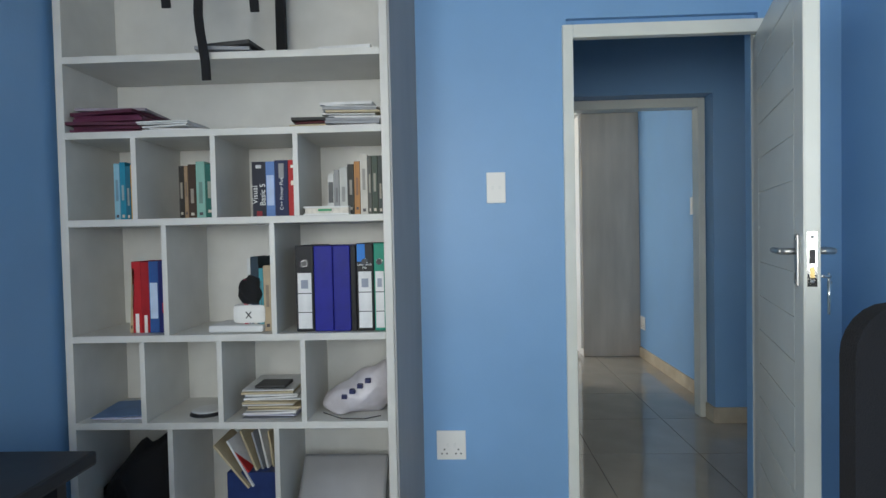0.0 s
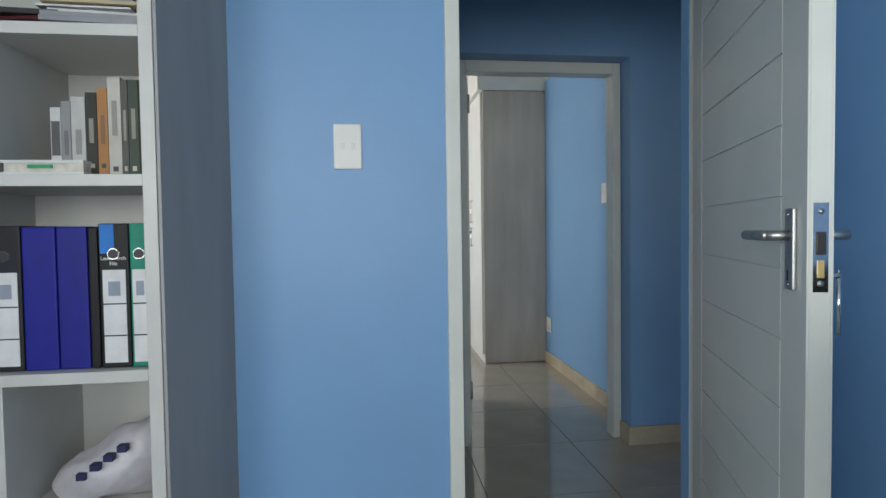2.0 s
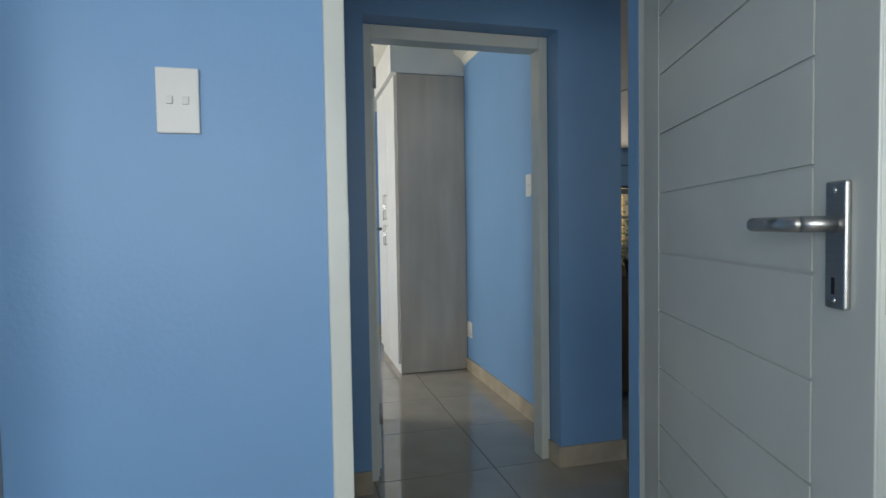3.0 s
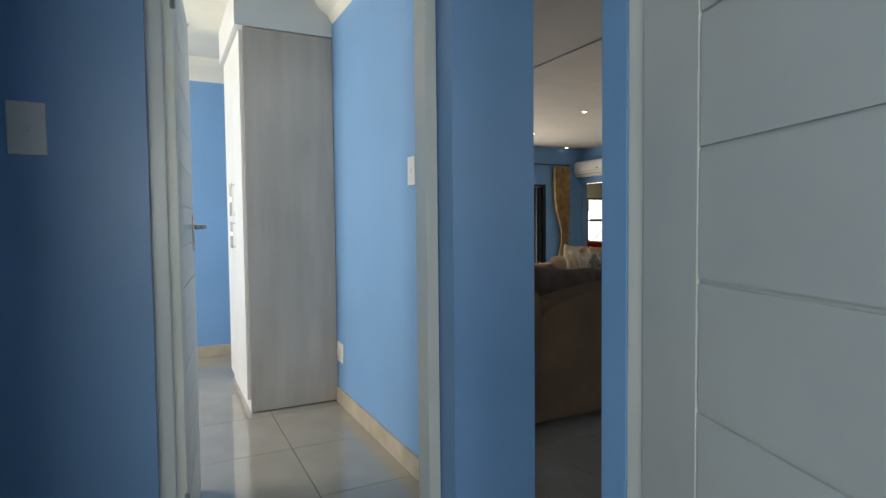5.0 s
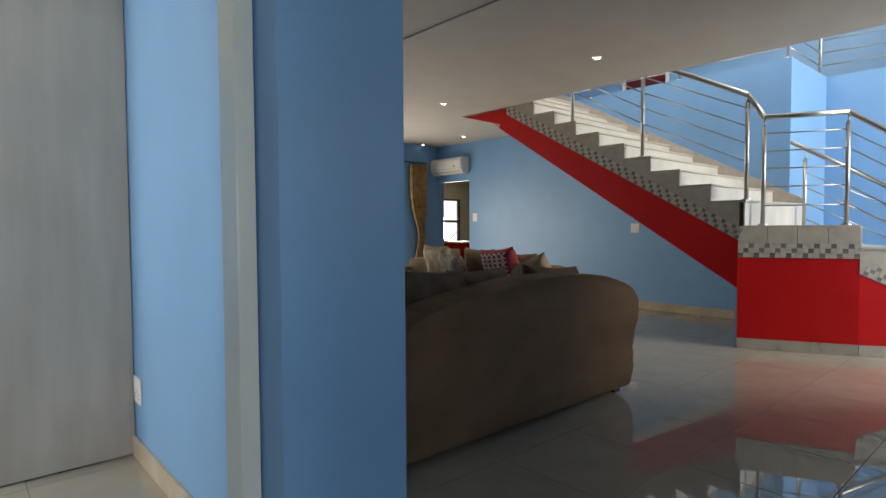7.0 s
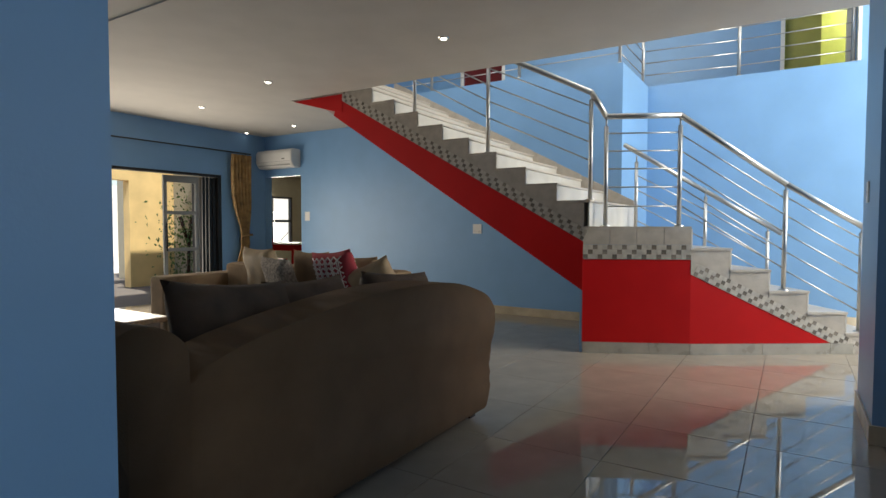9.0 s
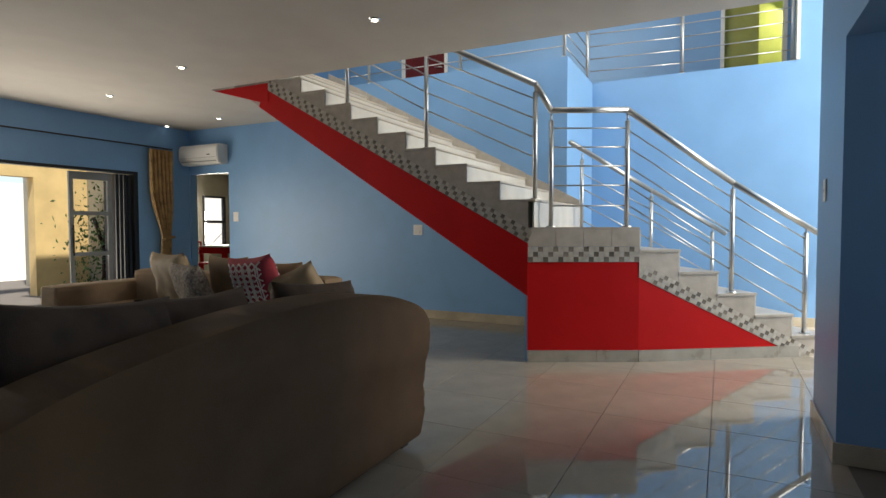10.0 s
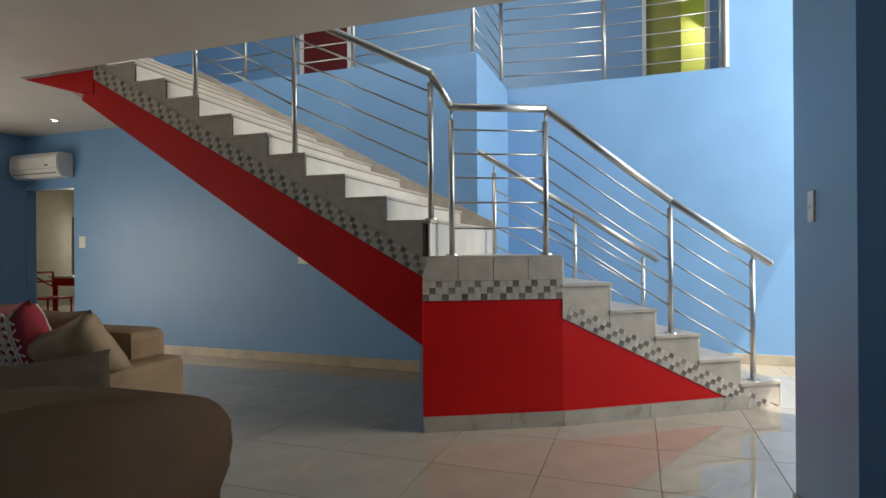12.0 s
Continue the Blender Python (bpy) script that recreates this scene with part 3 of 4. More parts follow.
def paper_stack(x, y, z, w, d, n, label, cols=((0.7, 0.7, 0.7),), th=0.006, jit=0.02, name="paper_stack"):
    s = thing(name, label, "papers", (x, y, z))
    h = 0.0
    for i in range(n):
        t = th * RNG.uniform(0.5, 1.5)
        a = RNG.uniform(-8, 8)
        m = pose(RNG.uniform(-jit, jit), RNG.uniform(-jit, 0.3 * jit), 0, 0, RNG.uniform(-1.2, 1.2), a)
        boxes("folder", cover(RNG.choice(cols)), [((-w / 2, 0, h + 0.001), (w / 2, d, h + t))], s, m=m, bevel=0.0008)
        h += t + 0.001
    return s


WHT, GRY, LIL, TAN = (0.68, 0.68, 0.68), (0.3, 0.31, 0.33), (0.5, 0.5, 0.62), (0.5, 0.42, 0.28)
paper_stack(-0.16, YF + 0.05, 0.552, 0.2, 0.24, 15, "untidy pile of loose papers and envelopes", (WHT, WHT, GRY, LIL, TAN))
wal = thing("black_wallet", "black leather folder lying on papers", "wallet", (-0.17, YF + 0.06, 0.66))
boxes("cover", BLACK, [((-0.06, 0, 0), (0.06, 0.1, 0.012))], wal, bevel=0.004)
paper_stack(0.17, YF + 0.04, 1.646, 0.2, 0.24, 9, "stack of folders and white documents", (WHT, WHT, GRY, TAN), 0.009)
paper_stack(0.02, YF + 0.04, 1.646, 0.16, 0.24, 3, "dark red and black folders lying flat", ((0.08, 0.012, 0.02), (0.03, 0.03, 0.03), TAN), 0.013)
paper_stack(-0.75, YF + 0.03, 1.646, 0.26, 0.26, 7, "pile of maroon binders and files", ((0.10, 0.02, 0.05), (0.3, 0.26, 0.3), GRY, (0.08, 0.02, 0.04)), 0.010)
paper_stack(-0.52, YF + 0.04, 1.646, 0.2, 0.24, 5, "loose white papers on the shelf", (WHT, GRY, WHT), 0.006, 0.03)
paper_stack(-0.3, YF + 0.05, 1.926, 0.2, 0.22, 3, "dark crumpled papers on the top shelf", (GRY, (0.06, 0.06, 0.06)), 0.012, 0.03)
paper_stack(0.16, YF + 0.07, 1.926, 0.2, 0.22, 2, "pale plastic folder on the top shelf", (WHT,), 0.01)
paper_stack(-0.76, YF + 0.04, 0.552, 0.2, 0.22, 2, "blue plastic sleeve on the shelf", ((0.12, 0.22, 0.42), LIL), 0.006)
boxes_box = thing("flat_box", "flat white packet lying on the shelf", "packet", (-0.28, YF + 0.03, T4))
boxes("packet", SHEET, [((-0.11, 0, 0), (0.10, 0.16, 0.028))], boxes_box, bevel=0.01)
router = thing("white_book", "thick white book lying flat with green emblem", "book", (0.075, YF + 0.02, T3))
boxes("cover", cover((0.7, 0.7, 0.68)), [((-0.085, 0, 0.026), (0.085, 0.2, 0.032)), ((-0.085, 0, 0), (0.085, 0.2, 0.006))], router)
boxes("pages", PAPER, [((-0.08, 0.004, 0.006), (0.083, 0.195, 0.026))], router)
boxes("emblem", cover((0.05, 0.35, 0.15)), [((-0.03, -0.001, 0.014), (0.02, 0.0035, 0.022))], router)

# speaker dock, stapler, black pouch, plastic bag, handset
dock = thing("white_dock", "small cream electronic dock with a dark cross mark", "gadget", (-0.24, YF + 0.05, T4 + 0.029))
boxes("body", PLASTIC, [((-0.065, 0, 0), (0.065, 0.09, 0.075))], dock, bevel=0.02)
for s in (-1, 1):
    boxes("mark", BLACK, [((-0.002, -0.001, -0.016), (0.002, 0.0, 0.016))], dock, m=pose(0, -0.0006, 0.035, 0, 40 * s, 0))
pouch = thing("black_pouch", "crumpled black fabric pouch", "pouch", (-0.23, YF + 0.07, T4 + 0.105))
bm = bmesh.new()
bmesh.ops.create_icosphere(bm, subdivisions=3, radius=0.06)
for v in bm.verts:
    v.co = Vector((v.co.x * 0.85, v.co.y * 0.6, v.co.z)) * (1 + 0.35 * noise.noise(v.co * 30)) + Vector((0, 0, 0.05))
    v.co.z = max(v.co.z, 0)
part("fabric", bm, FABRICB, pouch, smooth=True)
bag = thing("plastic_bag", "translucent white plastic bag with dark print", "bag", (0.16, YF + 0.04, 0.552))
bm = bmesh.new()
bmesh.ops.create_icosphere(bm, subdivisions=4, radius=0.12)
for v in bm.verts:
    v.co = Vector((v.co.x * 1.15 + 0.04 * v.co.z / 0.12, v.co.y * 0.7 + 0.09, v.co.z * 0.85 + 0.08)) + Vector((0, 0, 0.35)) * 0.1 * noise.noise(v.co * 14)
    v.co.z = max(v.co.z * (0.6 + 0.5 * max(0, v.co.x + 0.12) / 0.24), 0)
part("bag", bm, mat("frosted_plastic", (0.55, 0.52, 0.55), 0.3, var=0.12, scale=14, bump=0.5, bscale=30), bag, smooth=True)
for i in range(4):
    boxes("print", cover((0.03, 0.035, 0.10)), [((-0.05 + 0.03 * i, -0.001, 0.07 + 0.02 * i), (-0.03 + 0.03 * i, 0.02, 0.085 + 0.02 * i))], bag)
tubes("cord", BLACK, [((-0.12, 0.0, 0.02), (-0.05, -0.02, 0.004)), ((-0.05, -0.02, 0.004), (0.04, -0.025, 0.003)), ((0.04, -0.025, 0.003), (0.1, -0.01, 0.01))], 0.002, bag)
puck = thing("wireless_base", "round white and black desk gadget", "gadget", (-0.44, YF + 0.07, 0.551))
for z0, z1, r, m, n in ((0, 0.013, 0.07, BLACK, "ring"), (0.013, 0.017, 0.062, SHEET, "disc")):
    bm = bmesh.new()
    bmesh.ops.create_cone(bm, segments=28, radius1=r, radius2=r * 0.85, depth=z1 - z0, cap_ends=True, matrix=Matrix.Translation((0, 0.05, (z0 + z1) / 2)))
    part(n, bm, m, puck, smooth=False)
hand = thing("hole_punch", "black hole punch lying on the shelf", "stationery", (-0.68, YF + 0.14, 0.551))
boxes("base", BLACK, [((-0.03, 0, 0), (0.03, 0.06, 0.02))], hand, bevel=0.004)
boxes("lever", BLACK, [((-0.035, 0.01, 0.05), (0.035, 0.05, 0.08))], hand, bevel=0.008, m=pose(0, 0, 0, 0, -14, 0))
boxes("post", CHROME, [((-0.01, 0.02, 0.018), (0.01, 0.04, 0.06))], hand)
heap = thing("black_bag", "black fabric bag heaped in the bottom compartment", "bag", (-0.71, YF + 0.02, 0.104))
bm = bmesh.new()
bmesh.ops.create_icosphere(bm, subdivisions=4, radius=0.17)
for v in bm.verts:
    v.co = Vector((v.co.x * 1.03, v.co.y * 0.8 + 0.14, v.co.z + 0.15)) + Vector((0.02, 0.03, 0.05)) * noise.noise(v.co * 12)
    v.co.z = max(v.co.z + 0.9 * (v.co.x if v.co.z > 0.15 else 0) * 0.5, 0)
part("fabric", bm, FABRICB, heap, smooth=True)
papers = thing("box_file", "dark blue box stuffed with papers and folders", "box file", (-0.32, YF + 0.04, 0.104))
boxes("box", cover((0.02, 0.04, 0.14)), [((-0.02, 0, 0), (0.17, 0.22, 0.24))], papers, bevel=0.004)
for i, (c, a, w) in enumerate(((TAN, 128, 0.21), (WHT, 120, 0.20), ((0.5, 0.03, 0.03), 124, 0.16), (TAN, 112, 0.22), (GRY, 106, 0.2), (WHT, 102, 0.21), (TAN, 97, 0.19))):
    boxes("folder", cover(c), [((0, 0, 0), (w, 0.2, 0.008))], papers, m=pose(0.075 + 0.013 * i, 0.012 * i - 0.02, 0.19, 0, -a, RNG.uniform(-5, 5)), bevel=0.002)
lap = thing("silver_laptop", "closed silver laptop standing in the bottom compartment", "laptop", (0.08, YF + 0.05, 0.104))
boxes("lid", mat("silver", (0.4, 0.4, 0.41), 0.35, 0.6), [((-0.17, 0, 0), (0.18, 0.03, 0.29))], lap, bevel=0.012, m=pose(0, -0.02, 0.02, -40, 0, 0))

# rucksack straps that hang from the top shelf
pack = thing("backpack", "black rucksack on top with straps hanging down", "backpack", (-0.32, YF - 0.02, 1.925))
bm = bmesh.new()
box_into(bm, (-0.22, 0.06, 0.36), (0.2, 0.3, 0.57), None, 0.06)
part("body", bm, FABRICB, pack)
boxes("pocket_base", FABRICB, [((0.15, 0.26, 0), (0.19, 0.3, 0.38))], pack, bevel=0.01)
for x, z0, z1 in ((-0.17, 0.155, 0.5), (-0.03, -0.11, 0.5), (0.155, 0.13, 0.5)):
    steps = [(x + 0.012 * math.sin(i * 0.8), z1 + (z0 - z1) * i / 10) for i in range(11)]
    bm = bmesh.new()
    prism_into(bm, [(p - 0.016, z) for p, z in steps] + [(p + 0.016, z) for p, z in reversed(steps)], "y", -0.012, -0.004)
    part("strap", bm, FABRICB, pack)
boxes("strap_fold", FABRICB, [((-0.2, -0.012, 0.48), (0.18, 0.1, 0.5))], pack)

desk = thing("desk", "black desk with rounded front edge", "desk", (-0.93, 1.34, 0))
boxes("top", BLACK, [((0, -0.9, 0.69), (0.602, 0.52, 0.725))], desk, bevel=0.008)
for y in (-0.85, 0.45):
    boxes("leg_panel", BLACK, [((0.02, y, 0), (0.55, y + 0.03, 0.69))], desk)

chair = thing("office_chair", "black mesh office chair with curved back", "office chair", (1.56, 1.66, 0))
CM = pose(0, 0, 0, 0, 0, 6)
outline = []
for qx, qz, a0 in ((0.14, 0.985, 0), (-0.14, 0.985, 90), (-0.17, 0.53, 180), (0.17, 0.53, 270)):
    rad = 0.10 if qz > 0.9 else 0.07
    outline += [(qx + rad * math.cos(radians(a0 + 15 * i)), qz + rad * math.sin(radians(a0 + 15 * i))) for i in range(7)]
bm = bmesh.new()
prism_into(bm, outline, "y", -0.02, 0.02)
bmesh.ops.transform(bm, matrix=CM, verts=bm.verts)
part("backrest", bm, FABRICB, chair)
boxes("seat", FABRICB, [((-0.06, -0.5, 0.42), (0.1, -0.06, 0.5))], chair, bevel=0.02)
boxes("arm_rest", BLACK, [((-0.28, -0.5, 0.62), (-0.21, -0.22, 0.65))], chair, bevel=0.008)
tubes("gas_lift", CHROME, [((0, -0.25, 0.08), (0, -0.25, 0.42))], 0.03, chair)
tubes("back_support", BLACK, [((0, -0.2, 0.4), (0, 0.02, 0.45)), ((-0.24, -0.35, 0.45), (-0.24, -0.35, 0.63)), ((-0.24, -0.35, 0.45), (0, -0.3, 0.44))], 0.02, chair)
for i in range(5):
    a = radians(72 * i)
    tubes("base_arm", BLACK, [((0, -0.25, 0.09), (0.12 * math.cos(a), -0.25 + 0.12 * math.sin(a), 0.04))], 0.018, chair)

# ---- bedroom ----
ward = thing("wardrobe", "tall grey wood-laminate fitted wardrobe", "wardrobe", (1.726, 6.06, 0))
boxes("end_panel", GREYWOOD, [((0.02, 0, 0.006), (0.572, 0.02, 2.38))], ward, bevel=0.0015)
boxes("body", WHITE, [((0.022, 0.021, 0.0), (0.572, 0.93, 2.38))], ward)
for i in range(2):
    y = 0.024 + i * 0.452
    dr = boxes("door", WHITE, [((0, y, 0.08), (0.018, y + 0.443, 2.37))], ward, "white wardrobe door", bevel=0.002)
    hy = y + (0.40 if i % 2 == 0 else 0.04)
    for z0, z1 in ((1.02, 1.2), (1.24, 1.46)):
        tubes("handle", CHROME, [((-0.02, hy, z0), (-0.02, hy, z1)), ((0, hy, z0 + 0.01), (-0.02, hy, z0 + 0.01)), ((0, hy, z1 - 0.01), (-0.02, hy, z1 - 0.01))], 0.005, dr)
setting(boxes("bulkhead", WHITE, [((1.70, 6.05, 2.385), (2.30, 7.0, 2.62))]), "white bulkhead above the wardrobe", "bulkhead")


def downlight(x, y, z):
    d = thing("downlight", "small round recessed ceiling downlight, lit", "ceiling light", (x, y, z), group="ceiling downlights")
    bm = bmesh.new()
    bmesh.ops.create_cone(bm, segments=24, radius1=0.04, radius2=0.045, depth=0.008, cap_ends=True, matrix=Matrix.Translation((0, 0, -0.004)))
    part("rim", bm, CHROME, d)
    bm = bmesh.new()
    bmesh.ops.create_cone(bm, segments=20, radius1=0.024, radius2=0.024, depth=0.004, cap_ends=True, matrix=Matrix.Translation((0, 0, -0.009)))
    part("lens", bm, LAMPG, d)
    return d


for x, y in ((5.97, 5.84), (6.17, 8.1), (6.57, 9.78), (8.08, 9.76), (8.15, 10.9), (4.0, 9.0)):
    downlight(x, y, 2.6)
downlight(1.45, 6.9, 2.62)

# ---- staircase ----
SX, WX = 6.965, 8.6
A, B = Vector((6.965, 5.016)), Vector((7.37, 4.197))
RUN, RISE, LAND = 0.344, 0.1855, 1.113
D = Vector((0.5525, -0.8335)).normalized()
N = Vector((-D.y, D.x))
W2 = 1.25
C = B + N * W2
stair = thing("staircase", "tiled staircase with red painted stringer and mosaic border", "staircase", (SX, 5.0, 0), kind="structure")
SO = Matrix.Translation((-SX, -5.0, 0))


def sp(name, bm, material, label="", parent=None):
    bmesh.ops.transform(bm, matrix=SO, verts=bm.verts)
    return part(name, bm, material, parent or stair, label)


# upper flight: body, treads, risers
NU, UR, UH, UY, UZ = 11, 0.302, 0.159, 4.965, 1.343
pts = [(5.016, 0.548)]
pts += [(5.016, UZ - 0.02)]
for k in range(NU):
    pts.append((UY + 0.012 + UR * (k + 1), UZ - 0.02 + UH * k))
    if k < NU - 1:
        pts.append((UY + 0.012 + UR * (k + 1), UZ - 0.02 + UH * (k + 1)))
pts += [(UY + 0.012 + UR * NU, 2.6), (7.93, 2.369)]
bm = bmesh.new()
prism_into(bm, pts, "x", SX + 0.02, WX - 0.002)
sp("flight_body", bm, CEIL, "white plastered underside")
for k in range(NU):
    y, z = UY + UR * k, UZ + UH * k
    bm = bmesh.new()
    box_into(bm, (SX - 0.012, y - 0.012, z - 0.02), (WX - 0.004, y + UR + 0.01, z), None, 0.003)
    sp("tread", bm, STEP)
    bm = bmesh.new()
    box_into(bm, (SX + 0.004, y, (LAND if k == 0 else z - UH)), (WX - 0.004, y + 0.012, z - 0.021))
    sp("riser", bm, RISER)
    bm = bmesh.new()
    prism_into(bm, [(y - 0.002, z), (y + UR, z), (y + UR, z + UH + 0.05), (y + UR * 0.02, z + 0.06)], "x", WX - 0.018, WX - 0.001)
    sp("wall_skirting_tile", bm, STEP)
# side cladding of the upper flight
sl = 0.553
band = [(5.016, 0.983)]
top = []
for k in range(NU - 1):
    top += [(UY + UR * k + (0.05 if k == 0 else 0.0), UZ - 0.021 + UH * k), (UY + UR * (k + 1), UZ - 0.021 + UH * k)]
top = [p for p in top if p[0] < 7.95]
bm = bmesh.new()
prism_into(bm, band + top + [(7.95, 0.983 + sl * 2.934)], "x", SX, SX + 0.019)
sp("side_cladding", bm, STEP, "grey tiled side of the upper flight")
bm = bmesh.new()
prism_into(bm, [(5.016, 0.548), (5.016, 0.98), (7.86, 0.98 + sl * 2.844), (7.93, 2.369)], "x", SX - 0.003, SX + 0.018)
sp("stringer", bm, RED, "glossy red painted stringer")
bm = bmesh.new()
prism_into(bm, [(7.80, 2.40), (7.80, 2.598), (8.57, 2.598), (7.93, 2.42)], "x", SX - 0.008, SX + 0.03)
sp("stringer_tip", bm, RED, "red painted tip at the ceiling")
# landing
bm = bmesh.new()
poly = [tuple(A), tuple(B), tuple(C), (WX - 0.004, 4.95), (WX - 0.004, 5.10), (A.x, 5.10)]
prism_into(bm, poly, "z", LAND - 0.02, LAND)
sp("landing_slab", bm, STEP)


AB = (B - A).normalized()
NAB = Vector((-AB.y, AB.x))
if NAB.x < 0:
    NAB = -NAB


def side_panel(name, p, q, zs, material, out=0.0, thick=0.02, label=""):
    """An upright polygon along the line p to q; zs are (fraction, z) points."""
    d = (q - p).normalized()
    n = Vector((-d.y, d.x))
    n = n if n.x > 0 else -n
    bm = bmesh.new()
    a = [bm.verts.new((*(p + (q - p) * f - n * out), z)) for f, z in zs]
    b = [bm.verts.new((*(p + (q - p) * f + n * thick), z)) for f, z in zs]
    bm.faces.new(a), bm.faces.new(b[::-1])
    for i in range(len(a)):
        j = (i + 1) % len(a)
        bm.faces.new((a[j], a[i], b[i], b[j]))
    return sp(name, bm, material, label)


E = B + D * (RUN * 5)
for i in range(4):
    side_panel("landing_edge_tile", A + (B - A) * (i / 4 + 0.002), A + (B - A) * ((i + 1) / 4 - 0.002), [(0, 0.955), (1, 0.955), (1, 1.092), (0, 1.092)], STEP)
side_panel("mosaic_strip", A, B, [(0, 0.828), (1, 0.828), (1, 0.953), (0, 0.953)], MOSL, 0.001, label="pale mosaic border")
side_panel("red_wall", A, B, [(0, 0.098), (1, 0.098), (1, 0.826), (0, 0.826)], RED, -0.003, label="red painted wall under the landing")
sk = 0.098 / 0.70
side_panel("red_wall", B, E, [(0, 0.098), (0.728, 0.098), (0, 0.70)], RED, -0.003, label="red painted wedge under the lower flight")
for f0, f1 in ((0, 0.62), (0.62, 1)):
    side_panel("base_tile", A + (B - A) * (f0 + 0.003), A + (B - A) * f1, [(0, 0), (1, 0), (1, 0.096), (0, 0.096)], SKIRTG, 0.006)
for f0, f1 in ((0, 0.37), (0.37, 0.72), (0.72, 0.84)):
    side_panel("base_tile", B + (E - B) * (f0 + 0.002), B + (E - B) * f1, [(0, 0), (1, 0), (1, 0.096), (0, 0.096)], SKIRTG, 0.006)
bm = bmesh.new()
prism_into(bm, [tuple(A + NAB * 0.03), tuple(B + NAB * 0.03), tuple(C), (WX - 0.01, 5.0), (A.x + 0.03, 5.05)], "z", 0, LAND - 0.021)
sp("landing_core", bm, BLUE)
# lower flight
zs = [(0.0, 0.70)]
up = [(0.0, LAND - RISE - 0.02)]
for i in range(5):
    z = LAND - RISE * (i + 1)
    p = B + D * (RUN * i)
    q = p + D * RUN
    bm = bmesh.new()
    poly = [tuple(p - N * 0.012 - D * 0.004), tuple(q - N * 0.012 + D * 0.01), tuple(q + N * W2 + D * 0.01), tuple(p + N * W2 - D * 0.004)]
    prism_into(bm, poly, "z", z - 0.02, z)
    sp("tread", bm, STEP)
    bm = bmesh.new()
    prism_into(bm, [tuple(p + N * 0.003), tuple(p + D * 0.012 + N * 0.003), tuple(p + D * 0.012 + N * W2), tuple(p + N * W2)], "z", z, z + RISE - 0.021)
    sp("riser", bm, RISER)
    f0, f1 = i / 5, (i + 1) / 5
    side_panel("step_side_tile", B, E, [(f0, max(0.0, 0.815 - 0.815 * f0 / 0.98)), (f1 - 0.003, max(0.0, 0.815 - 0.815 * f1 / 0.98)), (f1 - 0.003, z - 0.021), (f0, z - 0.021)], STEP)
    bm = bmesh.new()
    prism_into(bm, [tuple(p + N * 0.03), tuple(q + N * 0.03), tuple(q + N * (W2 - 0.01)), tuple(p + N * (W2 - 0.01))], "z", 0, z - 0.021)
    sp("step_core", bm, WHITE)
bm = bmesh.new()
prism_into(bm, [tuple(E), tuple(E + D * 0.012), tuple(E + D * 0.012 + N * W2), tuple(E + N * W2)], "z", 0, LAND - 5 * RISE - 0.021)
sp("riser", bm, RISER)
side_panel("mosaic_strip", B, E, [(0, 0.70), (0.728, 0.098), (0.8465, 0.0), (0.985, 0.0), (0, 0.815)], MOSL, 0.001, label="pale mosaic border")
bm = bmesh.new()
prism_into(bm, [(5.016, 0.985), (5.016, 1.10), (7.83, 1.10 + sl * 2.81), (7.88, 0.985 + sl * 2.86)], "x", SX - 0.002, SX + 0.01)
sp("mosaic_strip", bm, MOSL, "pale mosaic border")

# mosaic squares: dark ones one by one, pale ones joined along each border
def square_into(bm, h, m=None):
    return box_into(bm, (-h, -0.002, -h), (h, 0.002, h), m)


SQ = bpy.data.meshes.new("mosaic_tile")
bm = bmesh.new()
box_into(bm, (-0.0195, -0.002, -0.0195), (0.0195, 0.002, 0.0195), None, 0.0015)
bm.to_mesh(SQ)
bm.free()
SQ.materials.append(MOSD)
MR = random.Random(3)
MOSP = mat("pale_mosaic", (0.56, 0.52, 0.45), 0.3, var=0.12, scale=18)


def mosaic(p, q, z0, z1, rows=3, step=0.0415, out=0.002):
    """Squares along a border from (p, z0) to (q, z1), its lower edge; every third is dark, row by row one further on."""
    p, q = Vector((*p, z0)), Vector((*q, z1))
    along = (q - p)
    length = along.length
    along.normalize()
    flat = Vector((along.x, along.y, 0)).normalized()
    n = Vector((-flat.y, flat.x, 0))
    n = n if n.x > 0 else -n
    upv = n.cross(along)
    upv = upv if upv.z > 0 else -upv
    m = Matrix((along, n, upv)).transposed().to_4x4()
    pale = bmesh.new()
    for i in range(int(length / step)):
        for r in range(rows):
            c = p + along * (step * (i + 0.5)) + upv * (step * (r + 0.5)) - n * out
            if c.z < 0.025:
                continue
            at = SO @ Matrix.Translation(c) @ m @ Matrix.Rotation(radians(MR.uniform(-1.5, 1.5)), 4, "Y") @ Matrix.Scale(step / 0.0415, 4)
            if (i - r) % 3 == 0:
                ob = new("mosaic_tile", SQ)
                ob.parent = stair
                ob.matrix_local = at
            else:
                square_into(pale, 0.0195, at)
    tagged(part("pale_mosaic_tiles", pale, MOSP, stair, "pale mosaic squares between the dark ones"), kind="stuff")


mosaic(A, B, 0.829, 0.829)
mosaic(B + D * 0.02, B + D * (RUN * 5 * 0.985), 0.705 - 0.0096, 0.705 - 0.8145, 3, 0.0355)
mosaic((SX - 0.002, 5.02), (SX - 0.002, 7.83), 0.987, 0.987 + sl * 2.81, 3, 0.0345)

# ---- railings ----


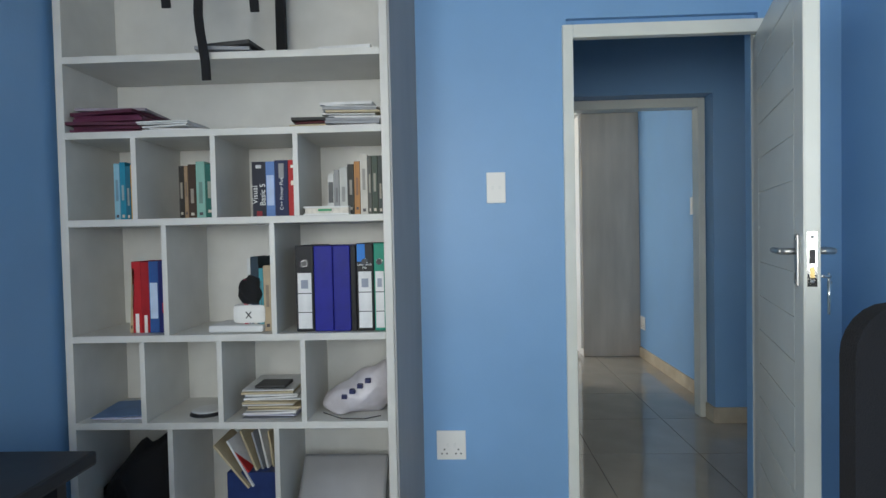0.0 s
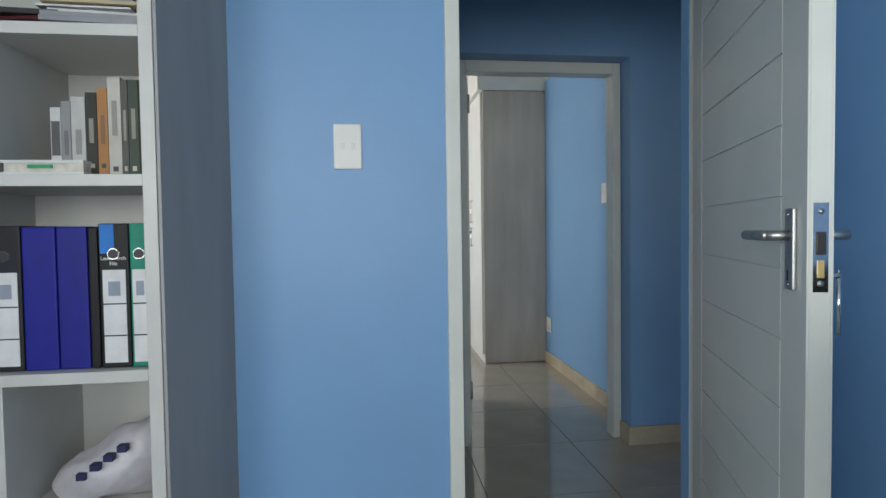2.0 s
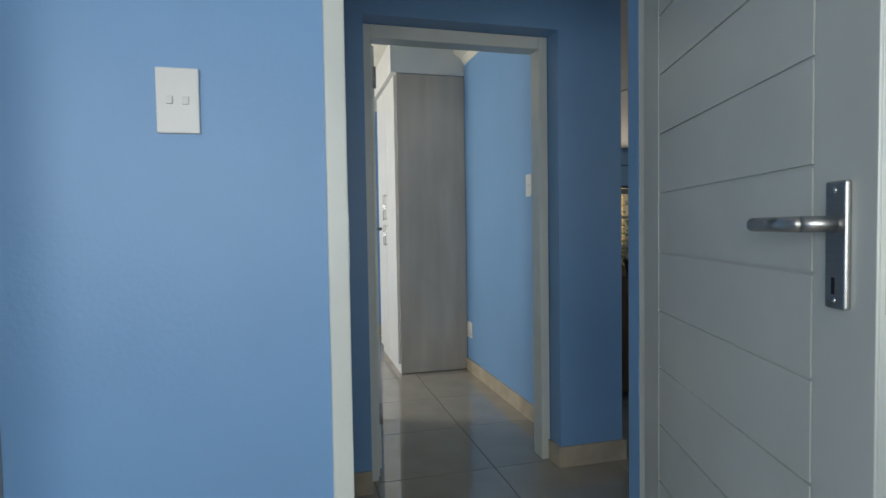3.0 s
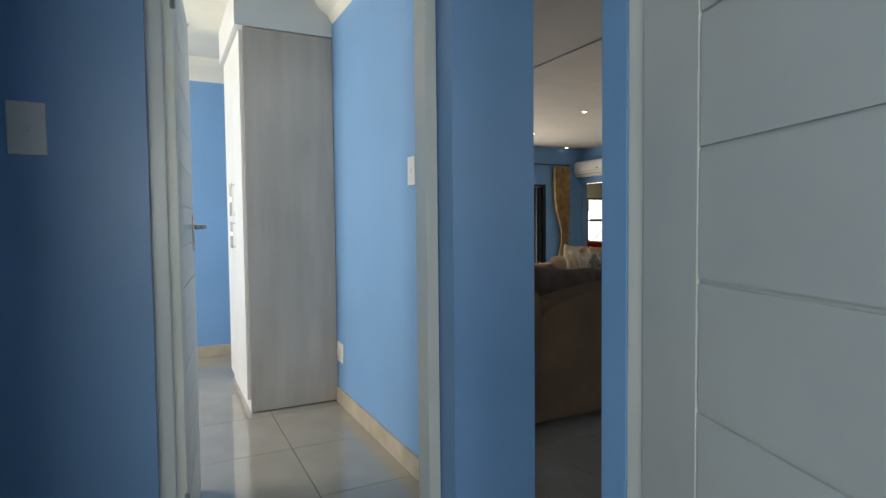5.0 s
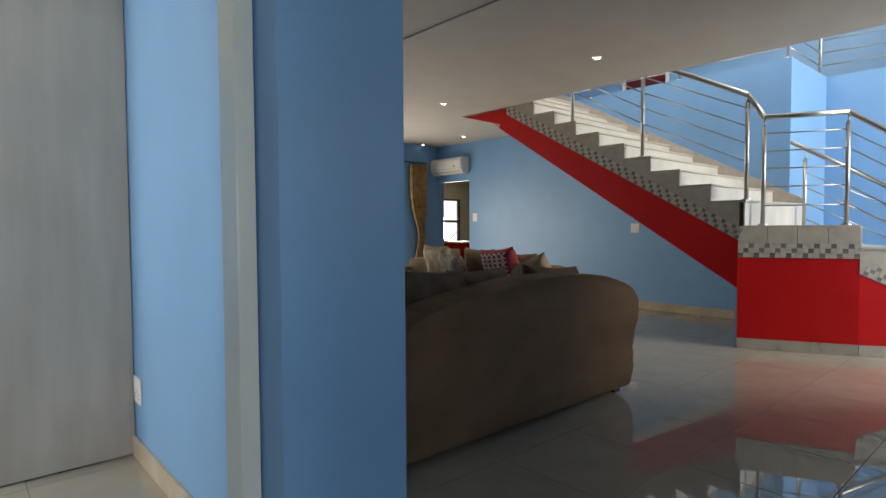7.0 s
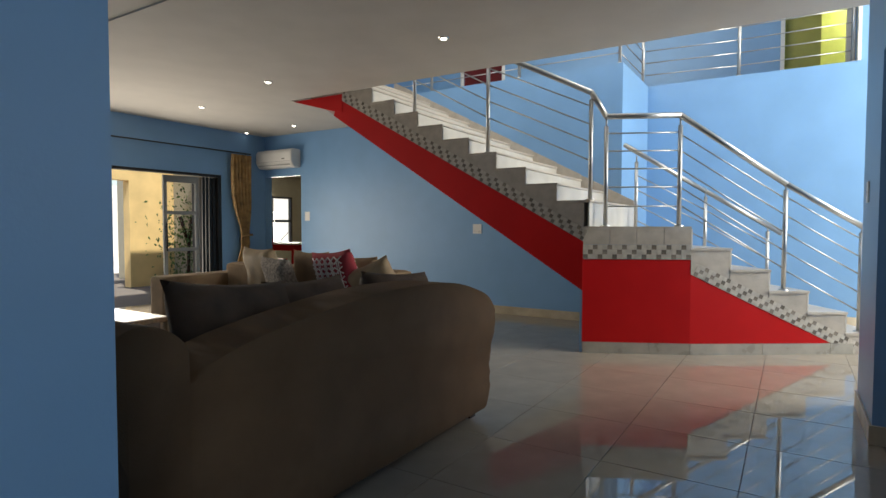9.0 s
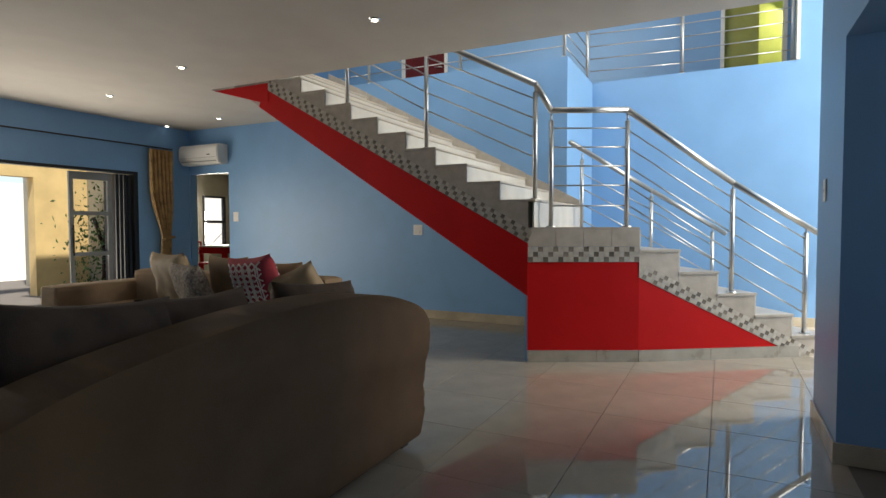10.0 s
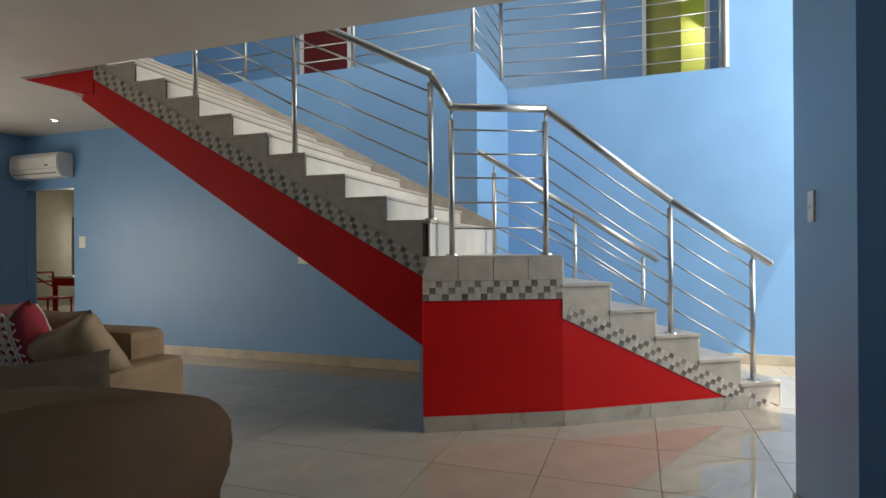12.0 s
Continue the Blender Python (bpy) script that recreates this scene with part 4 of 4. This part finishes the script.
def railing(label, posts, runs, handrail, parts_kind="railing"):
    r = thing("stair_railing", label, "railing", posts[0][0], kind="")
    o = Vector(posts[0][0])
    for base, h in posts:
        b = Vector(base) - o
        tubes("post", STEEL, [(b, b + Vector((0, 0, h)))], 0.019, r)
        tubes("post_pin", STEEL, [(b + Vector((0, 0, h)), b + Vector((0, 0, h + 0.06)))], 0.008, r)
        bm = bmesh.new()
        bmesh.ops.create_cone(bm, segments=20, radius1=0.042, radius2=0.038, depth=0.012, cap_ends=True, matrix=Matrix.Translation(b + Vector((0, 0, 0.006))))
        part("base_plate", bm, STEEL, r)
    for p, q in runs:
        tubes("rail_bar", STEEL, [(Vector(p) - o, Vector(q) - o)], 0.0065, r, n=8)
    bm = bmesh.new()
    hr = [Vector(p) - o for p in handrail]
    for p, q in zip(hr, hr[1:]):
        tube_into(bm, p, q, 0.025, 16)
    for p in hr:
        bmesh.ops.create_uvsphere(bm, u_segments=14, v_segments=8, radius=0.0252, matrix=Matrix.Translation(p))
    part("handrail", bm, STEEL, r, "round steel handrail", True)
    return r


HP = 0.875


def bars(p, q, hs):
    return [((p[0], p[1], p[2] + h), (q[0], q[1], q[2] + h)) for h in hs]


HS = (0.345, 0.505, 0.66, 0.82)
ux = SX + 0.07
U = lambda k, f=0.1: (ux, UY + UR * (k + f), UZ + UH * k)
u0, u3, u6, u9 = U(0, 0.05), U(3, 0.40), U(6, 0.27), U(9, 0.15)
la, lb = (*(A + NAB * 0.07 + AB * 0.20), LAND), (*(B + NAB * 0.06 - AB * 0.09), LAND)
lo = lambda i: (*(B + N * 0.06 + D * (RUN * i + 0.165)), LAND - RISE * (i + 1))
l2, l4 = lo(2), lo(4)
htop = lambda p, h=0.94: (p[0], p[1], p[2] + h)
end = Vector(l4) + Vector((D.x, D.y, -RISE / RUN)) * 0.155
railing("brushed steel stair railing with round handrail", [(u0, HP), (u3, HP), (u6, HP), (u9, HP), (la, HP), (lb, HP), (l2, HP), (l4, HP)],
    bars(u0, u3, HS) + bars(u3, u6, HS) + bars(u6, u9, HS) + bars(la, lb, (0.177, 0.345, 0.505, 0.66, 0.815)) + bars(lb, (l2[0], l2[1], l2[2] + 0.0), (0.19, 0.345, 0.505, 0.66, 0.80)) + bars(l2, l4, (0.18,) + HS),
    [htop(u9), htop(u0), htop(la, 0.962), htop(lb, 0.962), htop(l2, 0.93), tuple(end + Vector((0, 0, 0.935)))])
wv = Vector((N.x, N.y, 0)) * (W2 - 0.12)
wv -= Vector((D.x, D.y, -RISE / RUN)) * 0.14
f0, f2, f4 = [tuple(Vector(p) + wv) for p in ((*(B + N * 0.06 + D * 0.1), LAND - RISE), l2, l4)]
railing("steel railing along the inner side of the lower flight", [(f0, 0.80), (f2, 0.80), (f4, 0.80)], bars(f0, f2, (0.18,) + HS[:3]) + bars(f2, f4, (0.18,) + HS[:3]),
    [(f0[0] - D.x * 0.12, f0[1] - D.y * 0.12, f0[2] + 0.97), htop(f2, 0.86), (f4[0] + D.x * 0.14, f4[1] + D.y * 0.14, f4[2] + 0.785)])
gx = 9.94
gp = [(gx, 2.93, 2.95), (gx, 4.06, 2.95), (9.82, 5.13, 2.95)]
GH = (0.13, 0.285, 0.44, 0.595, 0.75, 0.88)
railing("steel gallery railing above the stairwell wall", [(p, 0.95) for p in gp[:2]], [r for a, b in zip(gp, gp[1:]) for r in bars(a, b, GH)], [htop(p, 1.01) for p in gp])
bp = [(9.80, 5.16, 2.95), (8.66, 5.16, 2.95), (8.66, 6.4, 2.95), (8.66, 7.7, 2.95), (8.66, 9.0, 2.95)]
railing("steel gallery railing along the upper landing", [(p, 0.95) for p in bp], [r for a, b in zip(bp, bp[1:]) for r in bars(a, b, GH)], [htop(p, 1.01) for p in bp])

# upper landing: maroon door, doorway to the lime room
md = thing("door_3", "dark maroon upstairs door, closed", "door", (11.5, 8.02, 2.94), kind="structure")
boxes("leaf", MAROON, [((0.03, 0, 0), (0.07, 0.81, 1.99))], md, bevel=0.003)
boxes("frame", WHITE, [((-0.01, -0.06, 0), (0.02, 0, 2.05)), ((-0.01, 0.81, 0), (0.02, 0.87, 2.05)), ((-0.01, 0, 2.0), (0.02, 0.81, 2.05))], md, "white door frame")
tubes("handle", STEEL, [((0.03, 0.06, 1.0), (-0.02, 0.06, 1.0)), ((-0.02, 0.06, 1.0), (-0.02, 0.18, 1.0))], 0.01, md)
yf = thing("door_4_frame", "white frame of the upstairs lime room doorway", "door frame", (11.5, 2.85, 2.94), kind="structure")
boxes("jamb", WHITE, [((-0.012, 0.76, 0), (0.13, 0.81, 2.0))], yf)
boxes("jamb", WHITE, [((-0.012, 0, 0), (0.13, 0.05, 2.0))], yf)
boxes("leaf", mat("shaded_lime", (0.36, 0.36, 0.08), 0.5), [((0.14, 0.33, 0), (0.18, 0.76, 1.98))], yf, "olive panel for the shaded side wall of the lime room")
fin = setting(boxes("gallery_end_post", WHITE, [((9.86, 2.862, 2.95), (10.02, 2.895, 5.4))]), "pale reveal strip at the gallery opening", "trim")

# ---- sofas and cushions ----


def soft_prism(name, pts, axis, lo, hi, material, parent, m=None, r=0.04, label=""):
    bm = bmesh.new()
    prism_into(bm, pts, axis, lo, hi)
    caps = [e for e in bm.edges if len({round((v.co.x, v.co.y, v.co.z)["xyz".index(axis)], 4) for v in e.verts}) == 1]
    bmesh.ops.bevel(bm, geom=caps, offset=r, segments=5, affect="EDGES", profile=0.5)
    if m is not None:
        bmesh.ops.transform(bm, matrix=m, verts=bm.verts)
    return part(name, bm, material, parent, label, True)


def spline(keys, n=6):
    out = []
    for i in range(len(keys) - 1):
        p0, p1, p2, p3 = keys[max(i - 1, 0)], keys[i], keys[i + 1], keys[min(i + 2, len(keys) - 1)]
        for j in range(n):
            t = j / n
            out.append(tuple(0.5 * (2 * b + (c - a) * t + (2 * a - 5 * b + 4 * c - d) * t * t + (3 * b - a - 3 * c + d) * t ** 3) for a, b, c, d in zip(p0, p1, p2, p3)))
    return out + [keys[-1]]


sofa = thing("sofa", "dark brown suede camelback sofa with rolled arms", "sofa", (4.0, 5.0, 0))
SM = Matrix.Translation((-4.0, -5.0, 0))
backline = spline([(5.02, 0.05), (5.08, 0.21), (5.05, 0.36), (5.15, 0.54), (5.08, 0.68), (4.91, 0.757), (4.61, 0.82), (4.16, 0.83), (3.83, 0.805), (3.43, 0.748), (3.24, 0.70), (3.13, 0.645), (3.10, 0.5), (3.10, 0.05)])
soft_prism("back", backline, "y", 4.955, 5.20, SOFA, sofa, SM, 0.02, "brown suede humped back")
for cx, s in ((3.02, -1), (4.91, 1)):
    prof = spline([(cx - s * 0.12, 0.05), (cx - s * 0.12, 0.6), (cx - s * 0.10, 0.70), (cx + s * 0.02, 0.755), (cx + s * 0.14, 0.70), (cx + s * 0.17, 0.58), (cx + s * 0.10, 0.47), (cx + s * 0.06, 0.36), (cx + s * 0.1, 0.2), (cx + s * 0.04, 0.05)])
    if s < 0:
        soft_prism("arm", [(x, z * 1.11) for x, z in prof], "y", 4.951, 5.95, SOFA, sofa, SM, 0.008, "rolled suede arm")
    else:
        soft_prism("arm", [(x, z * 0.93) for x, z in prof], "y", 5.06, 5.95, SOFA, sofa, SM, 0.04, "rolled suede arm")
boxes("seat_base", SOFA, [((3.1, 5.19, 0.06), (4.88, 5.93, 0.32))], sofa, bevel=0.03, m=SM)
for x in (3.12, 4.0):
    boxes("seat_cushion", SOFA, [((x, 5.2, 0.32), (x + 0.87, 5.98, 0.48))], sofa, bevel=0.05, m=SM)
for x, y in ((3.05, 5.05), (4.98, 5.05), (3.05, 5.85), (4.95, 5.85)):
    boxes("foot", DARKWOOD, [((x - 0.03, y - 0.03, 0), (x + 0.03, y + 0.03, 0.06))], sofa, m=SM)


def pillow(x, y, z, w, h, d, rx, ry, rz, material, label, seed=0):
    p = thing("cushion", label, "cushion", (x, y, z), group="cushions on the sofas")
    p.matrix_world = pose(x, y, z, rx, ry, rz)
    bm = bmesh.new()
    n = 14
    for s in (-1, 1):
        grid = []
        for i in range(n + 1):
            for j in range(n + 1):
                u, v = 2 * i / n - 1, 2 * j / n - 1
                pinch = 1 - 0.10 * (1 - (1 - abs(u)) ** 2 * 0) * (1 - v * v) * abs(u) ** 2
                pz = 1 - 0.10 * (1 - u * u) * abs(v) ** 2
                t = max(0, (1 - u ** 4) * (1 - v ** 4)) ** 0.55
                k = 0.02 * noise.noise(Vector((u * 2 + seed, v * 2, s)))
                grid.append(bm.verts.new((u * w / 2 * pinch, s * (d / 2 * t + 0.004) + k * t, (v * pz + 1) * h / 2)))
        for i in range(n):
            for j in range(n):
                a = i * (n + 1) + j
                bm.faces.new((grid[a], grid[a + 1], grid[a + n + 2], grid[a + n + 1]))
    bmesh.ops.remove_doubles(bm, verts=bm.verts, dist=0.0095)
    part("cover", bm, material, p, smooth=True)
    return p


pillow(3.66, 5.36, 0.44, 0.66, 0.46, 0.2, -16, 5, 4, SOFAD, "large dark brown velvet back cushion", 1)
pillow(4.12, 5.40, 0.45, 0.52, 0.42, 0.2, -14, 0, 0, SOFAD, "dark brown velvet back cushion", 2)
pillow(4.80, 5.40, 0.49, 0.58, 0.36, 0.2, -12, 4, -4, SOFAD, "dark brown velvet cushion with corner up", 3)

sofa2 = thing("sofa", "tan suede sofa with square arms", "sofa", (5.9, 7.37, 0))
S2 = Matrix.Translation((-5.85, -7.2, 0))
boxes("back", SOFAL, [((5.88, 6.1, 0.1), (6.12, 8.35, 0.73))], sofa2, bevel=0.05, m=S2)
boxes("base", SOFAL, [((5.2, 6.1, 0.06), (5.88, 8.35, 0.30))], sofa2, bevel=0.03, m=S2)
boxes("arm", SOFAL, [((5.25, 5.95, 0.05), (6.10, 6.2, 0.58))], sofa2, bevel=0.04, m=S2)
boxes("arm", SOFAL, [((5.18, 8.30, 0.05), (6.10, 8.55, 0.63))], sofa2, bevel=0.04, m=S2)
for y in (6.21, 7.26):
    boxes("seat_cushion", SOFAL, [((5.16, y, 0.30), (5.88, y + 1.04, 0.46))], sofa2, bevel=0.05, m=S2)
for x, y in ((5.24, 6.05), (6.04, 6.05), (5.24, 8.45), (6.04, 8.45)):
    boxes("foot", DARKWOOD, [((x - 0.03, y - 0.03, 0), (x + 0.03, y + 0.03, 0.07))], sofa2, m=S2)
pillow(5.72, 7.60, 0.47, 0.5, 0.46, 0.17, -14, 0, 80, CUSHT, "tan velvet cushion leaning on the sofa", 5)
pillow(5.60, 7.2, 0.47, 0.46, 0.40, 0.16, -22, 0, 74, CUSHF, "speckled grey-brown fleece cushion", 6)
pillow(5.80, 7.05, 0.47, 0.5, 0.43, 0.16, -10, 0, 82, SOFAL, "brown suede cushion on the sofa", 7)
pillow(5.86, 6.60, 0.47, 0.5, 0.40, 0.16, -12, 0, 88, SOFAL, "brown suede cushion behind the patterned one", 8)
pillow(5.70, 6.22, 0.52, 0.46, 0.34, 0.15, -24, 20, 92, CUSHT, "tan velvet cushion standing on its edge", 9)
red = pillow(5.68, 6.62, 0.47, 0.54, 0.46, 0.16, -16, 5, 78, CUSHR, "crimson cushion with white interlaced chain pattern", 10)
def on_cushion(px, pz, side):
    u, v = px / 0.25, (pz - 0.23) / 0.23
    t = max(0, (1 - min(1, abs(u)) ** 4) * (1 - min(1, abs(v)) ** 4)) ** 0.55
    return (px, side * (0.08 * t + 0.009), pz)


LOOP = [(0.0, 0.068), (0.05, 0.034), (0.05, -0.034), (0, -0.068), (-0.05, -0.034), (-0.05, 0.034)]
for side in (-1, 1):
    bm = bmesh.new()
    for row_i in range(6):
        for col in range(6):
            cx, cz = -0.2 + 0.08 * col, 0.03 + 0.08 * row_i
            for (ax, az), (bx, bz) in zip(LOOP, LOOP[1:] + LOOP[:1]):
                if max(abs(cx + ax), abs(cx + bx)) < 0.232 and 0.02 < min(cz + az, cz + bz) and max(cz + az, cz + bz) < 0.442:
                    tube_into(bm, on_cushion(cx + ax, cz + az, side), on_cushion(cx + bx, cz + bz, side), 0.0058, 5)
    part("white_pattern", bm, CUSHW, red, "white interlaced chain pattern", True)

ctable = thing("coffee_table", "dark wood coffee table with pale glossy top", "coffee table", (4.12, 7.95, 0))
boxes("top", mat("glossy_walnut", (0.20, 0.12, 0.06), 0.12, var=0.2, scale=5, stretch=(6, 1, 1)), [((-0.48, -0.55, 0.40), (0.48, 0.55, 0.44))], ctable, bevel=0.006)
boxes("apron", DARKWOOD, [((-0.44, -0.51, 0.30), (0.44, 0.51, 0.40))], ctable)
for x in (-0.42, 0.42):
    for y in (-0.49, 0.49):
        boxes("leg", DARKWOOD, [((x - 0.03, y - 0.03, 0), (x + 0.03, y + 0.03, 0.30))], ctable)

# ---- living room: air conditioner, curtain, folding patio door ----
ac = thing("air_conditioner", "white split air conditioner above the doorway", "air conditioner", (8.6, 10.57, 2.05))
prof = [(0, 0), (0, 0.29), (-0.17, 0.29), (-0.21, 0.24), (-0.21, 0.08), (-0.15, 0.0)]
bm = bmesh.new()
a = prism_into(bm, prof, "y", -0.41, 0.41)
bmesh.ops.bevel(bm, geom=list(bm.edges), offset=0.012, segments=3, affect="EDGES")
part("casing", bm, PLASTIC, ac)
boxes("louvre", mat("grey_plastic", (0.35, 0.35, 0.35), 0.5), [((-0.2, -0.36, 0.035), (-0.175, 0.36, 0.045)), ((-0.212, -0.38, 0.09), (-0.209, 0.38, 0.096))], ac)
boxes("display", BLACK, [((-0.2125, -0.26, 0.125), (-0.2095, -0.20, 0.14))], ac)

bm = bmesh.new()
nz, nx = 24, 40
grid = []
for j in range(nz + 1):
    z = 2.22 * (1 - j / nz) + 0.02
    w = 0.19 - 0.11 * math.exp(-((z - 0.95) / 0.38) ** 2) - 0.02 * (z < 0.8)
    c = 0.02 + 0.06 * math.exp(-((z - 0.95) / 0.5) ** 2)
    for i in range(nx + 1):
        u = 2 * i / nx - 1
        grid.append(bm.verts.new((c + u * w, -0.05 - 0.035 * math.sin(u * 19 + 0.3 * math.sin(z * 3)) * (0.5 + w * 3), z)))
for j in range(nz):
    for i in range(nx):
        k = j * (nx + 1) + i
        bm.faces.new((grid[k], grid[k + 1], grid[k + nx + 2], grid[k + nx + 1]))
cur = thing("curtain", "gold patterned curtain tied back at the corner", "curtain", (8.03, 10.96, 0))
cl = part("cloth", bm, CURTAIN, cur, smooth=True)
so = cl.modifiers.new("thickness", "SOLIDIFY")
so.thickness = 0.004
tubes("tie_back", CURTAIN, [((-0.02, -0.1, 0.95), (0.18, -0.1, 0.97)), ((0.18, -0.1, 0.97), (0.2, 0.02, 0.98))], 0.015, cur)
rod = thing("curtain_rod", "slim curtain rail above the patio door", "curtain rail", (3.6, 10.93, 2.27))
tubes("rod", DARKALU, [((0, 0, 0), (4.65, 0, 0))], 0.01, rod)
for x in (0.1, 2.3, 4.6):
    tubes("bracket", DARKALU, [((x, 0, 0), (x, 0.07, 0))], 0.008, rod)

fold = thing("door_5", "dark aluminium folding patio door, panels pushed open", "patio door", (7.75, 11.06, 0), kind="structure")
boxes("head_track", DARKALU, [((-3.85, -0.05, 1.86), (0, 0.05, 1.90))], fold)
boxes("jamb", DARKALU, [((-0.06, -0.05, 0), (0, 0.05, 1.86))], fold)
for i in range(4):
    x = -0.09 - i * 0.06
    boxes("folded_leaf", DARKALU, [((x - 0.045, -0.02, 0.01), (x, 0.24, 1.85))], fold, bevel=0.004)
LW, LM = 0.52, pose(-0.34, 0.06, 0, 0, 0, 172)
for a, b in (((0, 0, 0.01), (0.05, 0.04, 1.85)), ((LW - 0.05, 0, 0.01), (LW, 0.04, 1.85)), ((0.05, 0, 0.01), (LW - 0.05, 0.04, 0.1)), ((0.05, 0, 1.75), (LW - 0.05, 0.04, 1.85)), ((0.05, 0, 0.74), (LW - 0.05, 0.04, 0.79)), ((0.05, 0, 1.28), (LW - 0.05, 0.04, 1.33))):
    boxes("leaf_frame", mat("grey_aluminium", (0.32, 0.33, 0.32), 0.4, 0.3), [(a, b)], fold, m=LM)
for z0, z1 in ((0.1, 0.74), (0.79, 1.28), (1.33, 1.75)):
    g = boxes("pane", GLASS, [((0.05, 0.017, z0), (LW - 0.05, 0.022, z1))], fold, m=LM)
    g.visible_shadow = False
tubes("pull_handle", DARKALU, [((LW - 0.03, 0.07, 0.75), (LW - 0.03, 0.07, 1.15)), ((LW - 0.03, 0.04, 0.8), (LW - 0.03, 0.07, 0.8)), ((LW - 0.03, 0.04, 1.1), (LW - 0.03, 0.07, 1.1))], 0.01, fold).matrix_local = LM

# ---- outside the patio door ----
setting(boxes("wall_patio_yellow", YELLOW, [((7.75, 13.6, -0.02), (8.6, 13.8, 3.0))]), "sunlit yellow plastered outside wall", "outside wall")
setting(boxes("patio_beam", YELLOW, [((-3.0, 13.6, 1.93), (7.75, 13.8, 3.0))]), "yellow plastered beam over the patio", "outside wall")
setting(boxes("wall_patio_boundary", WHITEOUT, [((-4, 19, -0.02), (7.9, 19.2, 2.4))]), "boundary wall coloured white for the daylight glare", "outside wall")
setting(boxes("wall_patio_side", YELLOW, [((-3.2, 11.12, -0.02), (-3.0, 19, 2.4))]), "yellow boundary wall of the patio", "outside wall")
setting(boxes("wall_garden", WHITEOUT, [((7.9, 19, -0.02), (17, 19.2, 2.2))]), "garden wall coloured white for the daylight glare", "outside wall")
pb = thing("planter_box", "low orange brick planter on the patio", "planter", (5.4, 18.2, -0.02))
boxes("trough", mat("orange_brick", (0.45, 0.17, 0.08), 0.85, var=0.15, scale=8), [((-0.9, -0.2, 0), (0.6, 0.2, 0.35))], pb, bevel=0.01)
shrub = thing("shrub", "green climbing shrub in the sun outside", "shrub", (8.32, 12.75, -0.02))
tubes("stem", DARKWOOD, [((0, 0, 0), (0.02, 0, 0.9)), ((0.02, 0, 0.8), (0.15, 0.1, 1.3)), ((0.02, 0, 0.8), (-0.14, 0, 1.3))], 0.03, shrub)
bm = bmesh.new()
LR = random.Random(5)
for i in range(800):
    c = Vector((LR.gauss(0, 0.26), LR.gauss(0, 0.2), abs(LR.gauss(0.85, 0.45))))
    r = pose(*c, LR.uniform(0, 360), LR.uniform(0, 360), LR.uniform(0, 360))
    s = LR.uniform(0.02, 0.045)
    vs = [bm.verts.new(r @ Vector(p)) for p in ((-s, 0, 0), (0, -s * 0.5, 0.01), (s, 0, 0), (0, s * 0.5, 0.01))]
    bm.faces.new(vs)
part("crown", bm, LEAFM, shrub)

# ---- kitchen seen through the doorway ----
kw = thing("window_1", "black framed kitchen window with two panes", "window", (12.62, 15.45, 0.62), kind="structure")
for a, b in (((0, -0.01, 0), (0.05, 0.06, 1.3)), ((0.67, -0.01, 0), (0.72, 0.06, 1.3)), ((0.05, -0.01, 0), (0.67, 0.06, 0.05)), ((0.05, -0.01, 1.25), (0.67, 0.06, 1.3)), ((0.05, -0.01, 0.60), (0.67, 0.06, 0.67))):
    boxes("window_frame", DARKALU, [(a, b)], kw)
for z0, z1 in ((0.05, 0.60), (0.67, 1.25)):
    boxes("pane", GLASS, [((0.05, 0.02, z0), (0.67, 0.026, z1))], kw).visible_shadow = False
tubes("stay_arm", DARKALU, [((0.35, 0.05, 0.1), (0.66, 0.05, 0.35))], 0.008, kw)
rt = thing("kitchen_table", "small red table with pale top", "table", (10.35, 12.2, 0))
boxes("top", WHITE, [((-0.35, -0.35, 0.74), (0.35, 0.35, 0.77))], rt, bevel=0.004)
boxes("apron", RED, [((-0.32, -0.32, 0.62), (0.32, 0.32, 0.74))], rt)
for x in (-0.29, 0.29):
    for y in (-0.29, 0.29):
        boxes("leg", RED, [((x - 0.025, y - 0.025, 0), (x + 0.025, y + 0.025, 0.62))], rt)
kc = thing("kitchen_chair", "red wire kitchen chair", "chair", (9.75, 12.15, 0))
for x in (-0.18, 0.18):
    for y in (-0.18, 0.18):
        tubes("leg", RED, [((x, y, 0), (x, y, 0.45))], 0.014, kc)
boxes("seat", RED, [((-0.2, -0.2, 0.44), (0.2, 0.2, 0.47))], kc, bevel=0.01)
tubes("backrest", RED, [((-0.18, 0.18, 0.45), (-0.19, 0.22, 0.84)), ((0.18, 0.18, 0.45), (0.19, 0.22, 0.84)), ((-0.19, 0.22, 0.84), (0.19, 0.22, 0.84)), ((-0.19, 0.21, 0.7), (0.19, 0.21, 0.7)), ((-0.19, 0.22, 0.84), (0.19, 0.2, 0.6))], 0.013, kc)

# ---- floor tiles ----
TS, GAP = 0.583, 0.0035
TM = bpy.data.meshes.new("tile")
bm = bmesh.new()
box_into(bm, (GAP / 2, GAP / 2, -0.008), (TS - GAP / 2, TS - GAP / 2, 0), None, 0.001)
bm.to_mesh(TM)
bm.free()
TM.materials.append(TILE)
for i in range(-5, 14):
    for j in range(-6, 12):
        x, y = 1.856 + TS * i, 4.215 + TS * j
        if x > 9.9 or y > 11.1 or (y < 2.6 and x < 5.6) or (x < 2.0 and y > 7.9):
            continue
        if x < 1.7 and y > 4.3 and x < -0.5:
            continue
        ob = new("tile", TM)
        ob.parent = floor
        ob.location = (x, y, 0)
